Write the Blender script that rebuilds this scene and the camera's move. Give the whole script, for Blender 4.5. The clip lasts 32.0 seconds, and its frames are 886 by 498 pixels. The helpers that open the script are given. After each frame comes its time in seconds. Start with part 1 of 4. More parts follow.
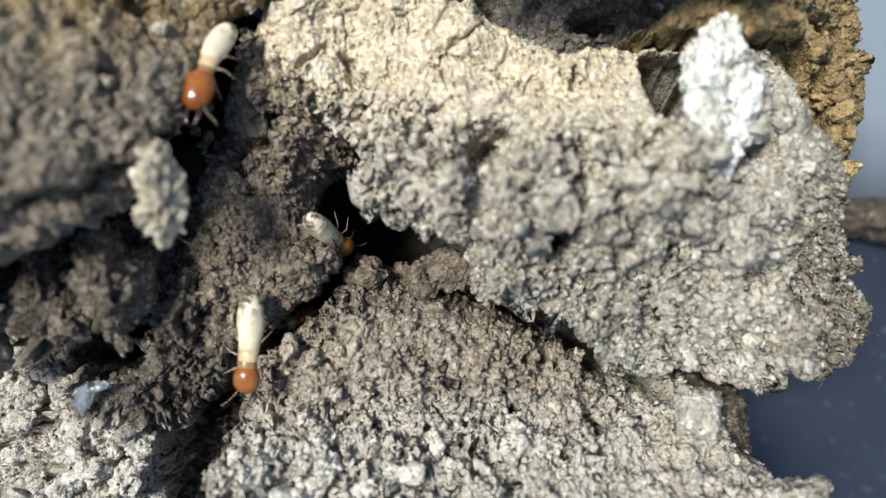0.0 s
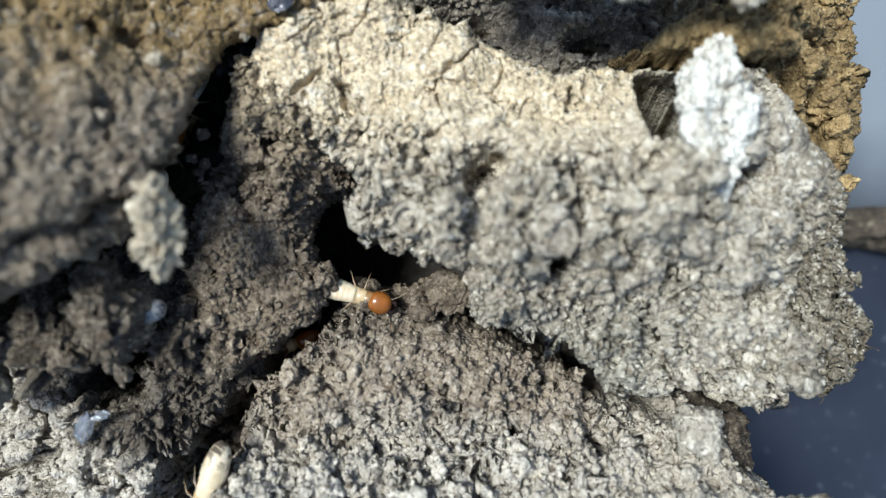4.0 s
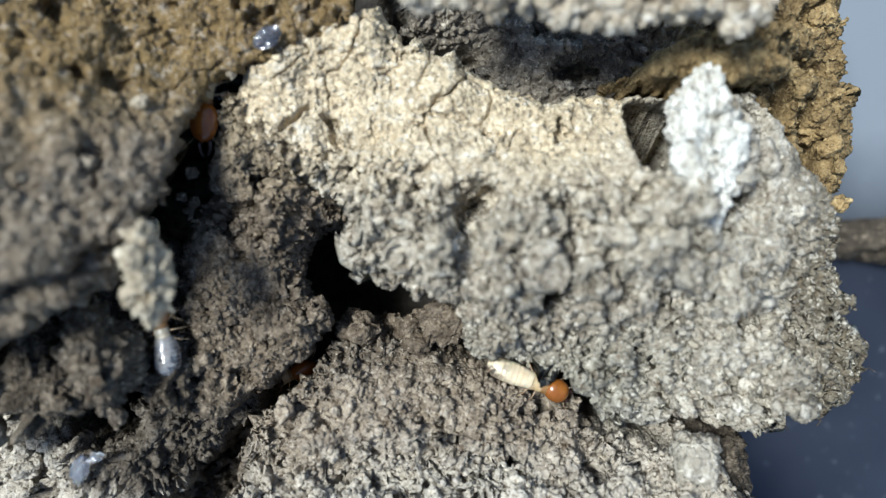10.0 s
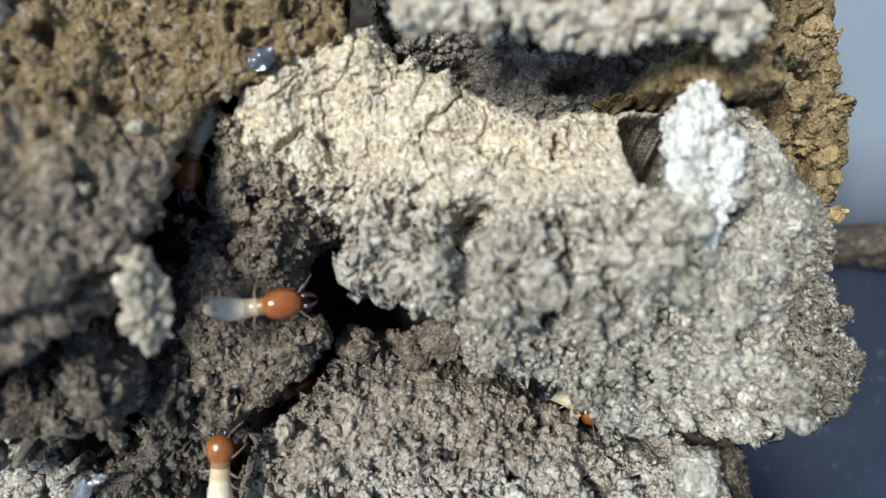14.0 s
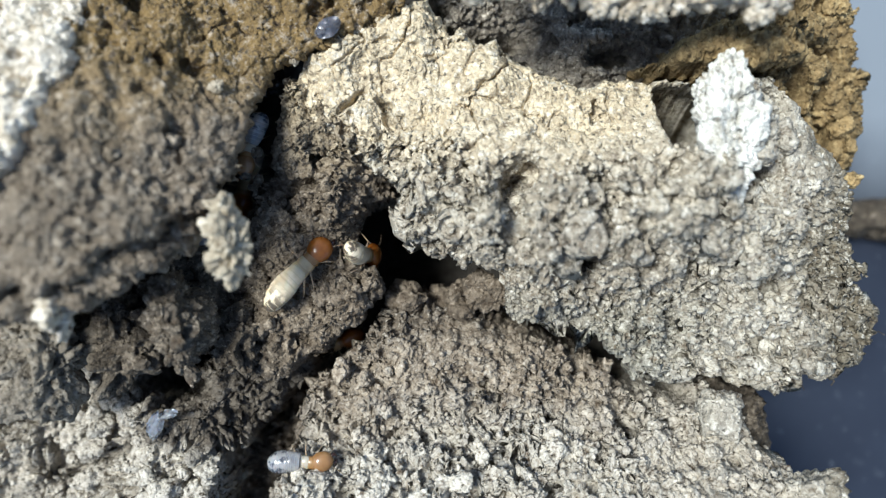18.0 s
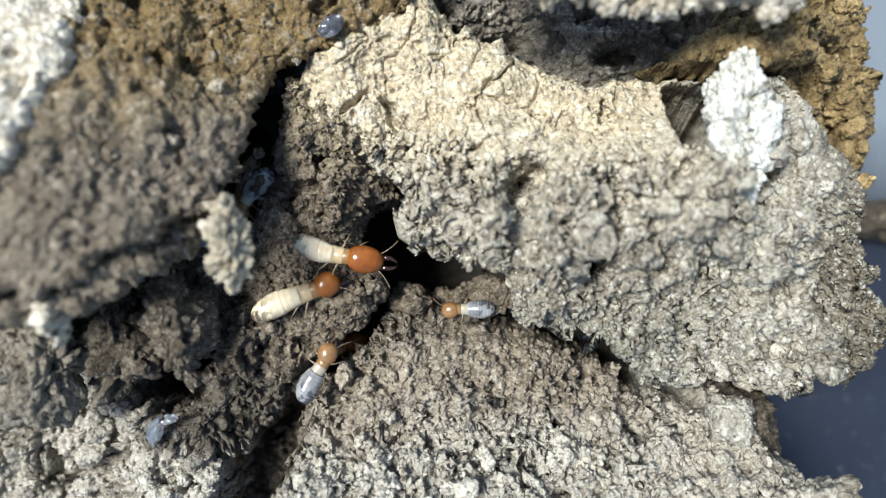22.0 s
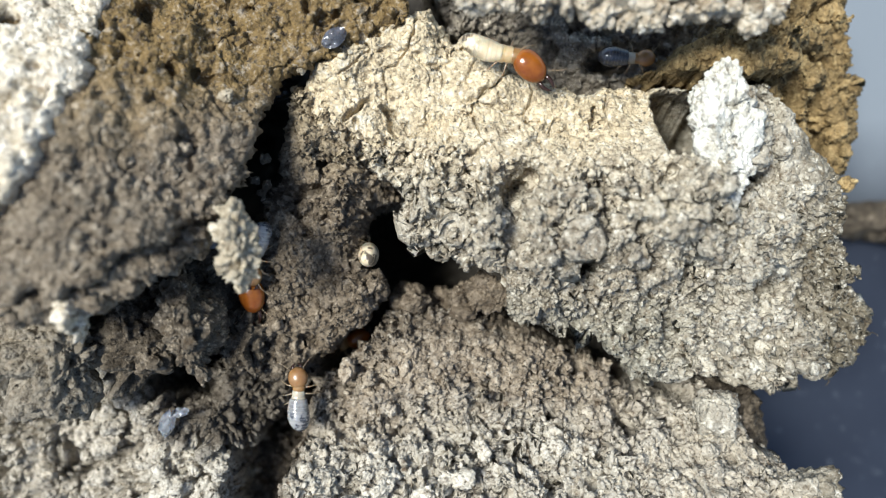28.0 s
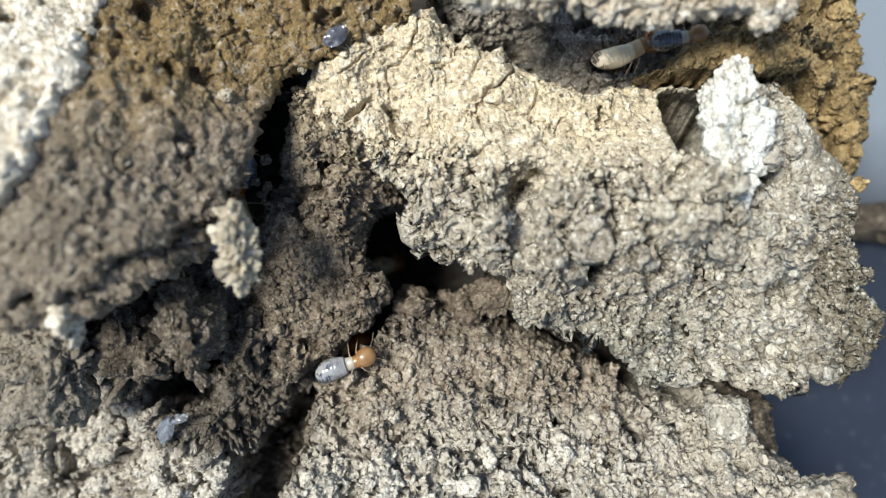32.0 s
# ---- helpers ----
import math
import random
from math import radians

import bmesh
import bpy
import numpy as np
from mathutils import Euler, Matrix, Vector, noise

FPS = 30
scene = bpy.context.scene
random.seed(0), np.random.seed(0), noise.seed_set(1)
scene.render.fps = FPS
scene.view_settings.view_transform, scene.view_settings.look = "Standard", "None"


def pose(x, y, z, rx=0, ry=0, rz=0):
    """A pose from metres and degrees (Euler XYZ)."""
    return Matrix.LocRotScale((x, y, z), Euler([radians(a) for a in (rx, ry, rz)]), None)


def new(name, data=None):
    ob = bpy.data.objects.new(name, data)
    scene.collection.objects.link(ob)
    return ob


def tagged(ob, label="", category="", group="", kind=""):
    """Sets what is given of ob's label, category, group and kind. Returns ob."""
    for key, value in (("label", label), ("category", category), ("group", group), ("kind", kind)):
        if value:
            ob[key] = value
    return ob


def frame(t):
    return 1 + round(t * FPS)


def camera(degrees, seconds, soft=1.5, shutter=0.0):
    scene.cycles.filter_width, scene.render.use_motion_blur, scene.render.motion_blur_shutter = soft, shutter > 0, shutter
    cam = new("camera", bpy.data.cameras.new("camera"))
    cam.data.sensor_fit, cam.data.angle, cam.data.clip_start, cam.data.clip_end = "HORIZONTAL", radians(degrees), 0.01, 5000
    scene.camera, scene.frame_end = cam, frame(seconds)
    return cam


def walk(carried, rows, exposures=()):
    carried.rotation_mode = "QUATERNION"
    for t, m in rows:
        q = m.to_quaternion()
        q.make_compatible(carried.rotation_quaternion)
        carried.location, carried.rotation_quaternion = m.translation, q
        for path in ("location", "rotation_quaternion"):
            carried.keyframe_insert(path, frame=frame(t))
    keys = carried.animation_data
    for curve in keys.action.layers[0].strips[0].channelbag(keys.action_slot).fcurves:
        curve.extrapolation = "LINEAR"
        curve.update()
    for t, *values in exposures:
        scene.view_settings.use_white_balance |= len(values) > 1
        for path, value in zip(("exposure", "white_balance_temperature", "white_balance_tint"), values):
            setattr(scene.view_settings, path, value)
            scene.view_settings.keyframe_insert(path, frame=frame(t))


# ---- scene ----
# Lengths in the plans below are in centimetres over the table top; CM turns them into metres.
CM = 0.01
LIFT = 2.2  # height of the plan's zero level above the table top, in cm

cam = camera(64, 32.0, soft=1.25)
# a close-up lens: sharp at the slab and the ramp, soft on the near wall
cam.data.dof.use_dof = True
cam.data.dof.focus_distance = 0.045
cam.data.dof.aperture_fstop = 21
# seconds, x, y, height over the zero level (cm), tilt about x, y and z (degrees)
PATH = [
    (0, -0.035, -0.311, 4.023, 0.18, 0.12, 2.09),
    (0.5, -0.029, -0.293, 4.022, 0.14, 0.12, 1.94),
    (1, -0.026, -0.284, 4.017, 0.21, 0.09, 1.87),
    (1.5, -0.026, -0.260, 4.029, 0.16, 0.16, 1.72),
    (2, -0.041, -0.239, 4.022, 0.14, 0.03, 1.58),
    (2.5, -0.041, -0.218, 4.023, 0.14, 0.04, 1.49),
    (3, -0.040, -0.195, 4.020, 0.05, 0.06, 1.38),
    (3.5, -0.036, -0.183, 4.018, 0.18, 0.09, 1.25),
    (5.5, -0.022, -0.117, 4.015, 0.16, 0.08, 0.78),
    (6, -0.028, -0.090, 4.014, 0.05, 0.04, 0.67),
    (6.5, -0.023, -0.080, 4.006, 0.06, 0.01, 0.55),
    (7, -0.014, -0.055, 4.010, -0.05, 0.07, 0.43),
    (7.5, -0.005, -0.039, 4.013, 0.00, 0.10, 0.31),
    (8, -0.009, -0.042, 4.007, 0.18, 0.06, 0.24),
    (8.5, -0.008, -0.016, 4.001, -0.00, -0.02, 0.11),
    (9, 0.000, 0.000, 4.001, -0.00, -0.00, 0.00),
    (9.5, 0.001, 0.015, 4.005, 0.04, 0.01, -0.08),
    (10, 0.005, 0.036, 4.002, -0.06, -0.01, -0.20),
    (10.5, 0.008, 0.042, 3.994, -0.01, -0.04, -0.30),
    (11, 0.020, 0.066, 4.000, -0.08, 0.09, -0.41),
    (11.5, 0.015, 0.088, 3.994, -0.18, -0.00, -0.53),
    (12, 0.025, 0.104, 3.999, -0.17, 0.04, -0.67),
    (12.5, 0.026, 0.123, 3.997, -0.25, -0.01, -0.72),
    (13, 0.034, 0.145, 3.997, -0.25, 0.07, -0.86),
    (13.5, 0.030, 0.168, 3.983, -0.42, -0.03, -0.99),
    (15.5, -0.114, 0.029, 4.224, -0.33, 0.08, -0.94),
    (16, -0.224, -0.070, 4.264, -0.01, 0.06, -0.79),
    (16.5, -0.310, -0.081, 4.109, -0.19, -0.04, -0.63),
    (17, -0.253, -0.107, 4.374, -0.26, 0.12, -0.52),
    (17.5, -0.246, -0.110, 4.400, -0.37, 0.21, -0.44),
    (18, -0.257, -0.120, 4.369, -0.24, 0.21, -0.43),
    (18.5, -0.302, -0.109, 4.194, -0.27, 0.11, -0.38),
    (19, -0.273, -0.116, 4.328, -0.26, 0.17, -0.42),
    (19.5, -0.265, -0.117, 4.347, -0.27, 0.24, -0.43),
    (20, -0.314, -0.111, 4.176, -0.20, 0.09, -0.42),
    (20.5, -0.305, -0.106, 4.199, -0.26, 0.15, -0.42),
    (21, -0.271, -0.117, 4.329, -0.24, 0.26, -0.41),
    (21.5, -0.280, -0.124, 4.292, -0.04, 0.27, -0.46),
    (22, -0.285, -0.108, 4.286, -0.20, 0.26, -0.42),
    (22.5, -0.260, -0.103, 4.407, -0.36, 0.30, -0.42),
    (23, -0.253, -0.112, 4.440, -0.27, 0.37, -0.42),
    (23.5, -0.261, -0.116, 4.366, -0.10, 0.45, -0.46),
    (24, -0.269, -0.100, 4.363, -0.26, 0.40, -0.47),
    (24.5, -0.246, -0.104, 4.463, -0.24, 0.48, -0.46),
    (25, -0.262, -0.108, 4.411, -0.17, 0.42, -0.48),
    (25.5, -0.272, -0.084, 4.363, -0.39, 0.45, -0.49),
    (27.5, -0.250, -0.109, 4.432, -0.04, 0.66, -0.52),
    (28, -0.240, -0.093, 4.493, -0.31, 0.66, -0.48),
    (28.5, -0.264, -0.105, 4.412, -0.07, 0.59, -0.54),
    (29, -0.319, -0.089, 4.187, -0.12, 0.46, -0.50),
    (29.5, -0.283, -0.091, 4.337, -0.17, 0.55, -0.54),
    (30, -0.260, -0.097, 4.416, -0.19, 0.64, -0.52),
    (30.5, -0.292, -0.090, 4.289, -0.15, 0.58, -0.51),
    (31, -0.270, -0.091, 4.386, -0.17, 0.62, -0.54),
    (31.5, -0.227, -0.096, 4.537, -0.21, 0.80, -0.52),
    (32, -0.260, -0.098, 4.402, -0.05, 0.74, -0.59),
]
walk(cam, [(t, pose(x * CM, y * CM, (z + LIFT) * CM, rx, ry, rz)) for t, x, y, z, rx, ry, rz in PATH],
     exposures=[(0, 0.44, 6150, 7), (3, 0.40, 5920, 6), (13.5, 0.33, 5880, 6), (16, 0.28, 5880, 6), (17, 0.42, 5900, 6), (20, 0.46, 5980, 6), (24, 0.46, 6120, 6), (28, 0.46, 6270, 7), (32, 0.43, 6270, 7)])

# ---- light ----
SUN = Vector((-0.42, 0.14, 0.90)).normalized()
world = bpy.data.worlds.new("sky")
scene.world = world
world.use_nodes = True
sky = world.node_tree.nodes.new("ShaderNodeTexSky")
sky.sky_type = "NISHITA"
sky.sun_disc = False
sky.sun_elevation = math.asin(SUN.z)
sky.sun_rotation = math.atan2(SUN.x, SUN.y)
background = world.node_tree.nodes["Background"]
background.inputs["Strength"].default_value = 0.125
world.node_tree.links.new(sky.outputs["Color"], background.inputs["Color"])
sun = new("sun", bpy.data.lights.new("sun", "SUN"))
sun.data.energy = 4.8
sun.data.angle = radians(18)
sun.data.color = (1.0, 0.98, 0.93)
sun.matrix_world = SUN.to_track_quat("Z", "Y").to_matrix().to_4x4()


# ---- materials ----
def material(name):
    mat = bpy.data.materials.new(name)
    mat.use_nodes = True
    tree = mat.node_tree
    return mat, tree, tree.nodes["Principled BSDF"]


def node(tree, kind, **inputs):
    n = tree.nodes.new(kind)
    for key, value in inputs.items():
        n.inputs[key].default_value = value
    return n


def mixed(tree, factor, a, b, blend="MIX"):
    """A colour mix; each of the three is a socket or a value."""
    n = tree.nodes.new("ShaderNodeMix")
    n.data_type, n.blend_type = "RGBA", blend
    for socket, value in ((n.inputs[0], factor), (n.inputs[6], a), (n.inputs[7], b)):
        if isinstance(value, bpy.types.NodeSocket):
            tree.links.new(value, socket)
        elif isinstance(value, (int, float)):
            socket.default_value = value
        else:
            socket.default_value = (*value, 1)
    return n.outputs[2]


def stretched(tree, socket, low, high):
    n = node(tree, "ShaderNodeMapRange")
    n.inputs["From Min"].default_value, n.inputs["From Max"].default_value = low, high
    tree.links.new(socket, n.inputs["Value"])
    return n.outputs["Result"]


def noise_of(tree, place, scale, detail=4.0, rough=0.6):
    n = node(tree, "ShaderNodeTexNoise", Scale=scale, Detail=detail, Roughness=rough)
    tree.links.new(place, n.inputs["Vector"])
    return n.outputs["Fac"]


def soil(name, main, second, fleck, bands=(), wet=0.0, relief=1.0):
    """Crumbly earth. bands: (axis, from, to, colour) in cm, a colour that takes over along an axis, with a ragged edge."""
    mat, tree, shader = material(name)
    place = node(tree, "ShaderNodeTexCoord").outputs["Object"]
    big, mid, fine = (noise_of(tree, place, s, d) for s, d in ((140, 3.0), (700, 4.0), (3600, 5.0)))
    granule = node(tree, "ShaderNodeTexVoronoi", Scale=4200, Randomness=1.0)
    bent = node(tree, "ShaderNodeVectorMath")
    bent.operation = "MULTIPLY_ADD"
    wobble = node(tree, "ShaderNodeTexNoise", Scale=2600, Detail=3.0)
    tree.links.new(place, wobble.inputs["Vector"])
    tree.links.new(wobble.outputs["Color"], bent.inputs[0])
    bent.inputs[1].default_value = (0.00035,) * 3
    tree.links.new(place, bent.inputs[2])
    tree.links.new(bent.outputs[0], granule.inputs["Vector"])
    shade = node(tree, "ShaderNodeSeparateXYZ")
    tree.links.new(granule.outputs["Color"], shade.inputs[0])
    colour = mixed(tree, stretched(tree, mid, 0.38, 0.64), main, second)
    cut = node(tree, "ShaderNodeSeparateXYZ")
    tree.links.new(place, cut.inputs[0])
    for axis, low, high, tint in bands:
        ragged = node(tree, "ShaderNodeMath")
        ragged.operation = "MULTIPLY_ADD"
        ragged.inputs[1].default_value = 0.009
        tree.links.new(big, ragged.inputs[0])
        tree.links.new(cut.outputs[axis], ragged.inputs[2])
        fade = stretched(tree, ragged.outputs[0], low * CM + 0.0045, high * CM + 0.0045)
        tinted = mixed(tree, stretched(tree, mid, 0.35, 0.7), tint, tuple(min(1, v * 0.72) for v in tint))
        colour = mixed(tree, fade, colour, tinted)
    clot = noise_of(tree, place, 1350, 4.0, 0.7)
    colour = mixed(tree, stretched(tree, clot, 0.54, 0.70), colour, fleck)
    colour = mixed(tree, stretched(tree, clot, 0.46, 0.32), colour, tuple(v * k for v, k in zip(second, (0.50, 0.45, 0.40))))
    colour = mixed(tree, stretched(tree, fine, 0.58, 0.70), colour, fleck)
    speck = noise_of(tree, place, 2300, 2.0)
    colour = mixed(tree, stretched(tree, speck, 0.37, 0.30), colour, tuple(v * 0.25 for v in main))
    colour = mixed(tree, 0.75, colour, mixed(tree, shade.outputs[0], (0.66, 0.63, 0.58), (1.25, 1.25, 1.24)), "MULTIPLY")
    island = node(tree, "ShaderNodeNewGeometry").outputs["Random Per Island"]
    vary = mixed(tree, island, (0.72, 0.70, 0.68), (1.18, 1.17, 1.15))
    colour = mixed(tree, 0.8, colour, vary, "MULTIPLY")
    tree.links.new(colour, shader.inputs["Base Color"])
    rough = stretched(tree, mid, 0.3, 0.7)
    span = rough.node
    span.inputs["To Min"].default_value, span.inputs["To Max"].default_value = 0.95 - 0.55 * wet, 0.80 - 0.40 * wet
    tree.links.new(rough, shader.inputs["Roughness"])
    shader.inputs["Specular IOR Level"].default_value = 0.25 + 0.3 * wet
    bump = node(tree, "ShaderNodeBump", Strength=0.75 * relief, Distance=0.00014)
    bump.invert = True
    tree.links.new(granule.outputs["Distance"], bump.inputs["Height"])
    over = node(tree, "ShaderNodeBump", Strength=0.8 * relief, Distance=0.00014)
    tree.links.new(fine, over.inputs["Height"])
    tree.links.new(bump.outputs[0], over.inputs["Normal"])
    tree.links.new(over.outputs[0], shader.inputs["Normal"])
    return mat


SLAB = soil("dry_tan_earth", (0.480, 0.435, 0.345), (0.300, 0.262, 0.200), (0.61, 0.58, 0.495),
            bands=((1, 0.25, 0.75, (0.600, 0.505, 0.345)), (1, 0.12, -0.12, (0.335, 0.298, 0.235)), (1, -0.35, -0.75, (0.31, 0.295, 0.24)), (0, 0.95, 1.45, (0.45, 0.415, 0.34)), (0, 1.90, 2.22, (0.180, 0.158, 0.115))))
# dark soil with some shade put into its colour, darkest beside the wall
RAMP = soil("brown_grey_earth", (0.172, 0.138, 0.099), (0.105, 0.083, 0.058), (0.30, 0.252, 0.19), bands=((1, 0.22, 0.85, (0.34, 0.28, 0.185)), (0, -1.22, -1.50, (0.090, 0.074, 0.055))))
# bands: darker towards the slab and the left flank, paler below and right
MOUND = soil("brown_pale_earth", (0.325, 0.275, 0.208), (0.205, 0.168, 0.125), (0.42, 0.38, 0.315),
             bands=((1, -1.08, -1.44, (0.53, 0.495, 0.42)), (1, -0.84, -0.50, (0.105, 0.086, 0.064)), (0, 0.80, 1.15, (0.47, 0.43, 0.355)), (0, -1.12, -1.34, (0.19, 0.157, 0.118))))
# darkened in the colour: this side of the wall faces away from the sun
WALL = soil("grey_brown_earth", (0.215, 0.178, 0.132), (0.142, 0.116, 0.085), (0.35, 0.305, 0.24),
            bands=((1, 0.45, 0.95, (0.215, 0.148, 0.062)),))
# brown earth; wall shadow painted in, pale bands where the sun reaches
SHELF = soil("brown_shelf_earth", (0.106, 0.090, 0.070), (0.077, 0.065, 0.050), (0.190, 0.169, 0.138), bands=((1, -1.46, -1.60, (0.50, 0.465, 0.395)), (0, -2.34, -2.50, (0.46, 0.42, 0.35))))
# wall earth again, lightened to paint in the sun on its crest
SUNLIT_EARTH = soil("sunlit_crest_earth", (0.62, 0.56, 0.46), (0.46, 0.40, 0.30), (0.80, 0.77, 0.70))
# earth with the pit's shade put into the colour, paler at the far left
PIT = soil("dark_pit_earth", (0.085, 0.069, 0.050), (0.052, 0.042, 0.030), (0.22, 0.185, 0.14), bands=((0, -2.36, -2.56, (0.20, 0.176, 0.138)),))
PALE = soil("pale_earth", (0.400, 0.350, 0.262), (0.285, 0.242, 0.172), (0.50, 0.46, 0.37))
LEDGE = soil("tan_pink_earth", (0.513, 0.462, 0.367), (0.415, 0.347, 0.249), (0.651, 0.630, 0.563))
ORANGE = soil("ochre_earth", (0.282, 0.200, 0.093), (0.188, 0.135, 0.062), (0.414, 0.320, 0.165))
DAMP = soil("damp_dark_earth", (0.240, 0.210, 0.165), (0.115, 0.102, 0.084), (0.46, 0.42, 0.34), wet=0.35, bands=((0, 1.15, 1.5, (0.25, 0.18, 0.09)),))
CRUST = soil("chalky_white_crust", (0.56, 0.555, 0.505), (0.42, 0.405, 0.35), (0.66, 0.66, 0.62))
# the cavity's deep shade is put into this near-black colour
CORE = soil("shade_dark_inner_earth", (0.035, 0.031, 0.026), (0.024, 0.021, 0.017), (0.06, 0.053, 0.043))


def table_paint():
    mat, tree, shader = material("blue_grey_table_top")
    place = node(tree, "ShaderNodeTexCoord").outputs["Object"]
    wide, fine = noise_of(tree, place, 60, 5.0), noise_of(tree, place, 900, 4.0)
    colour = mixed(tree, stretched(tree, wide, 0.35, 0.65), (0.010, 0.013, 0.022), (0.017, 0.022, 0.034))
    colour = mixed(tree, stretched(tree, fine, 0.62, 0.72), colour, (0.075, 0.085, 0.10))
    # brighter light painted pale over one part of the top, ending along the root
    cut = node(tree, "ShaderNodeSeparateXYZ")
    tree.links.new(place, cut.inputs[0])
    edge = node(tree, "ShaderNodeMath")
    edge.operation = "MULTIPLY_ADD"
    edge.inputs[1].default_value = 0.006
    tree.links.new(wide, edge.inputs[0])
    tree.links.new(cut.outputs[1], edge.inputs[2])
    colour = mixed(tree, stretched(tree, edge.outputs[0], 0.002, 0.013), colour, (0.165, 0.185, 0.202))
    tree.links.new(colour, shader.inputs["Base Color"])
    shader.inputs["Roughness"].default_value = 0.45
    return mat


TABLE = table_paint()


# ---- shapes ----
def hashed(cells, seed):
    """Three numbers from 0 to 1 for every whole-numbered cell."""
    n = cells.astype(np.int64)
    h = (n[:, 0] * 73856093) ^ (n[:, 1] * 19349663) ^ (n[:, 2] * 83492791) ^ (seed * 2654435761)
    out = []
    for k in range(3):
        h = (h ^ (h >> 15)) * 2246822519 & 0xFFFFFFFF
        h = (h ^ (h >> 13)) * 3266489917 & 0xFFFFFFFF
        h = h ^ (h >> 16)
        out.append((h & 0xFFFFFF) / 16777216.0)
    return np.stack(out, 1)


def crumbs(p, cell, seed):
    """How much farther the second nearest of random centres is than the nearest: 0 in the joints between crumbs."""
    q = p / cell
    base = np.floor(q)
    first, second = np.full(len(p), 9.0), np.full(len(p), 9.0)
    for dx in (-1, 0, 1):
        for dy in (-1, 0, 1):
            for dz in (-1, 0, 1):
                c = base + (dx, dy, dz)
                d = ((c + hashed(c, seed) - q) ** 2).sum(1)
                second = np.minimum(second, np.maximum(first, d))
                first = np.minimum(first, d)
    return np.sqrt(second) - np.sqrt(first)


def granules(p, cell, seed):
    """Rounded grains of uneven height with deep joints between them, from about 0 to 1.5."""
    q = p / cell
    base = np.floor(q)
    first, proud = np.full(len(p), 9.0), np.zeros(len(p))
    for dx in (-1, 0, 1):
        for dy in (-1, 0, 1):
            for dz in (-1, 0, 1):
                c = base + (dx, dy, dz)
                h = hashed(c, seed)
                d = ((c + h - q) ** 2).sum(1)
                proud = np.where(d < first, h[:, 0], proud)
                first = np.minimum(first, d)
    return np.sqrt(np.clip(1 - first / 0.80, 0, 1)) + 0.5 * proud


def cloudy(p, size, seed, octaves=3):
    """Smooth noise from -1 to 1, its largest swells of the given size."""
    total, weight = np.zeros(len(p)), 0.0
    for o in range(octaves):
        q = p / size * 2**o
        base = np.floor(q)
        f = q - base
        f = f * f * (3 - 2 * f)
        value = np.zeros(len(p))
        for dx in (0, 1):
            for dy in (0, 1):
                for dz in (0, 1):
                    w = (f[:, 0] if dx else 1 - f[:, 0]) * (f[:, 1] if dy else 1 - f[:, 1]) * (f[:, 2] if dz else 1 - f[:, 2])
                    value += w * hashed(base + (dx, dy, dz), seed + o)[:, 0]
        total += (value * 2 - 1) * 0.5**o
        weight += 0.5**o
    return total / weight


def clotted(p, size, seed, octaves=5, keep=0.62):
    """Rounded clots with sharp creases between them, clots upon clots; about 0 on the mean."""
    total, weight = np.zeros(len(p)), 0.0
    for o in range(octaves):
        total += np.abs(cloudy(p + 3.7 * o, size * 0.52**o, seed + 3 * o, 1)) * keep**o
        weight += keep**o
    return total / weight * 2 - 0.72


def crumbly(q, size, seed):
    """Height of broken, clotted earth with granules on it and pores through it."""
    bend = np.stack([cloudy(q, size * 0.6, seed + k, 2) for k in (50, 51, 52)], 1)
    warp = q + 0.18 * size * bend
    h = clotted(warp, size * 2.4, seed, 4, 0.58) * 1.3 + 0.52 * (granules(warp, size * 0.50, seed + 7) - 0.9)
    h += 0.26 * (granules(warp, size * 0.26, seed + 9) - 0.9)
    pore = cloudy(q, size * 1.7, seed + 13, 3)
    return h - 2.0 * np.clip((pore - 0.25) / 0.14, 0, 1)


def inside(x, y, outline):
    """Distance from the outline, positive within it."""
    pts = np.array(outline, float)
    best, odd = np.full(x.shape, 1e9), np.zeros(x.shape, bool)
    for (ax, ay), (bx, by) in zip(pts, np.roll(pts, -1, 0)):
        ex, ey = bx - ax, by - ay
        t = np.clip(((x - ax) * ex + (y - ay) * ey) / (ex * ex + ey * ey + 1e-12), 0, 1)
        best = np.minimum(best, (x - ax - t * ex) ** 2 + (y - ay - t * ey) ** 2)
        odd ^= ((ay > y) != (by > y)) & (x < ex * (y - ay) / (ey if abs(ey) > 1e-9 else 1e-9) + ax)
    return np.sqrt(best) * np.where(odd, 1, -1)


def bell(x, y, cx, cy, rx, ry, turn=0.0):
    """A smooth swelling of height 1."""
    c, s = math.cos(radians(turn)), math.sin(radians(turn))
    u, v = (x - cx) * c + (y - cy) * s, (y - cy) * c - (x - cx) * s
    return np.exp(-((u / rx) ** 2) - (v / ry) ** 2)


def near_line(x, y, points):
    """Distance to a line of points."""
    best = np.full(x.shape, 1e9)
    for (ax, ay), (bx, by) in zip(points, points[1:]):
        ex, ey = bx - ax, by - ay
        t = np.clip(((x - ax) * ex + (y - ay) * ey) / (ex * ex + ey * ey + 1e-12), 0, 1)
        best = np.minimum(best, (x - ax - t * ex) ** 2 + (y - ay - t * ey) ** 2)
    return np.sqrt(best)


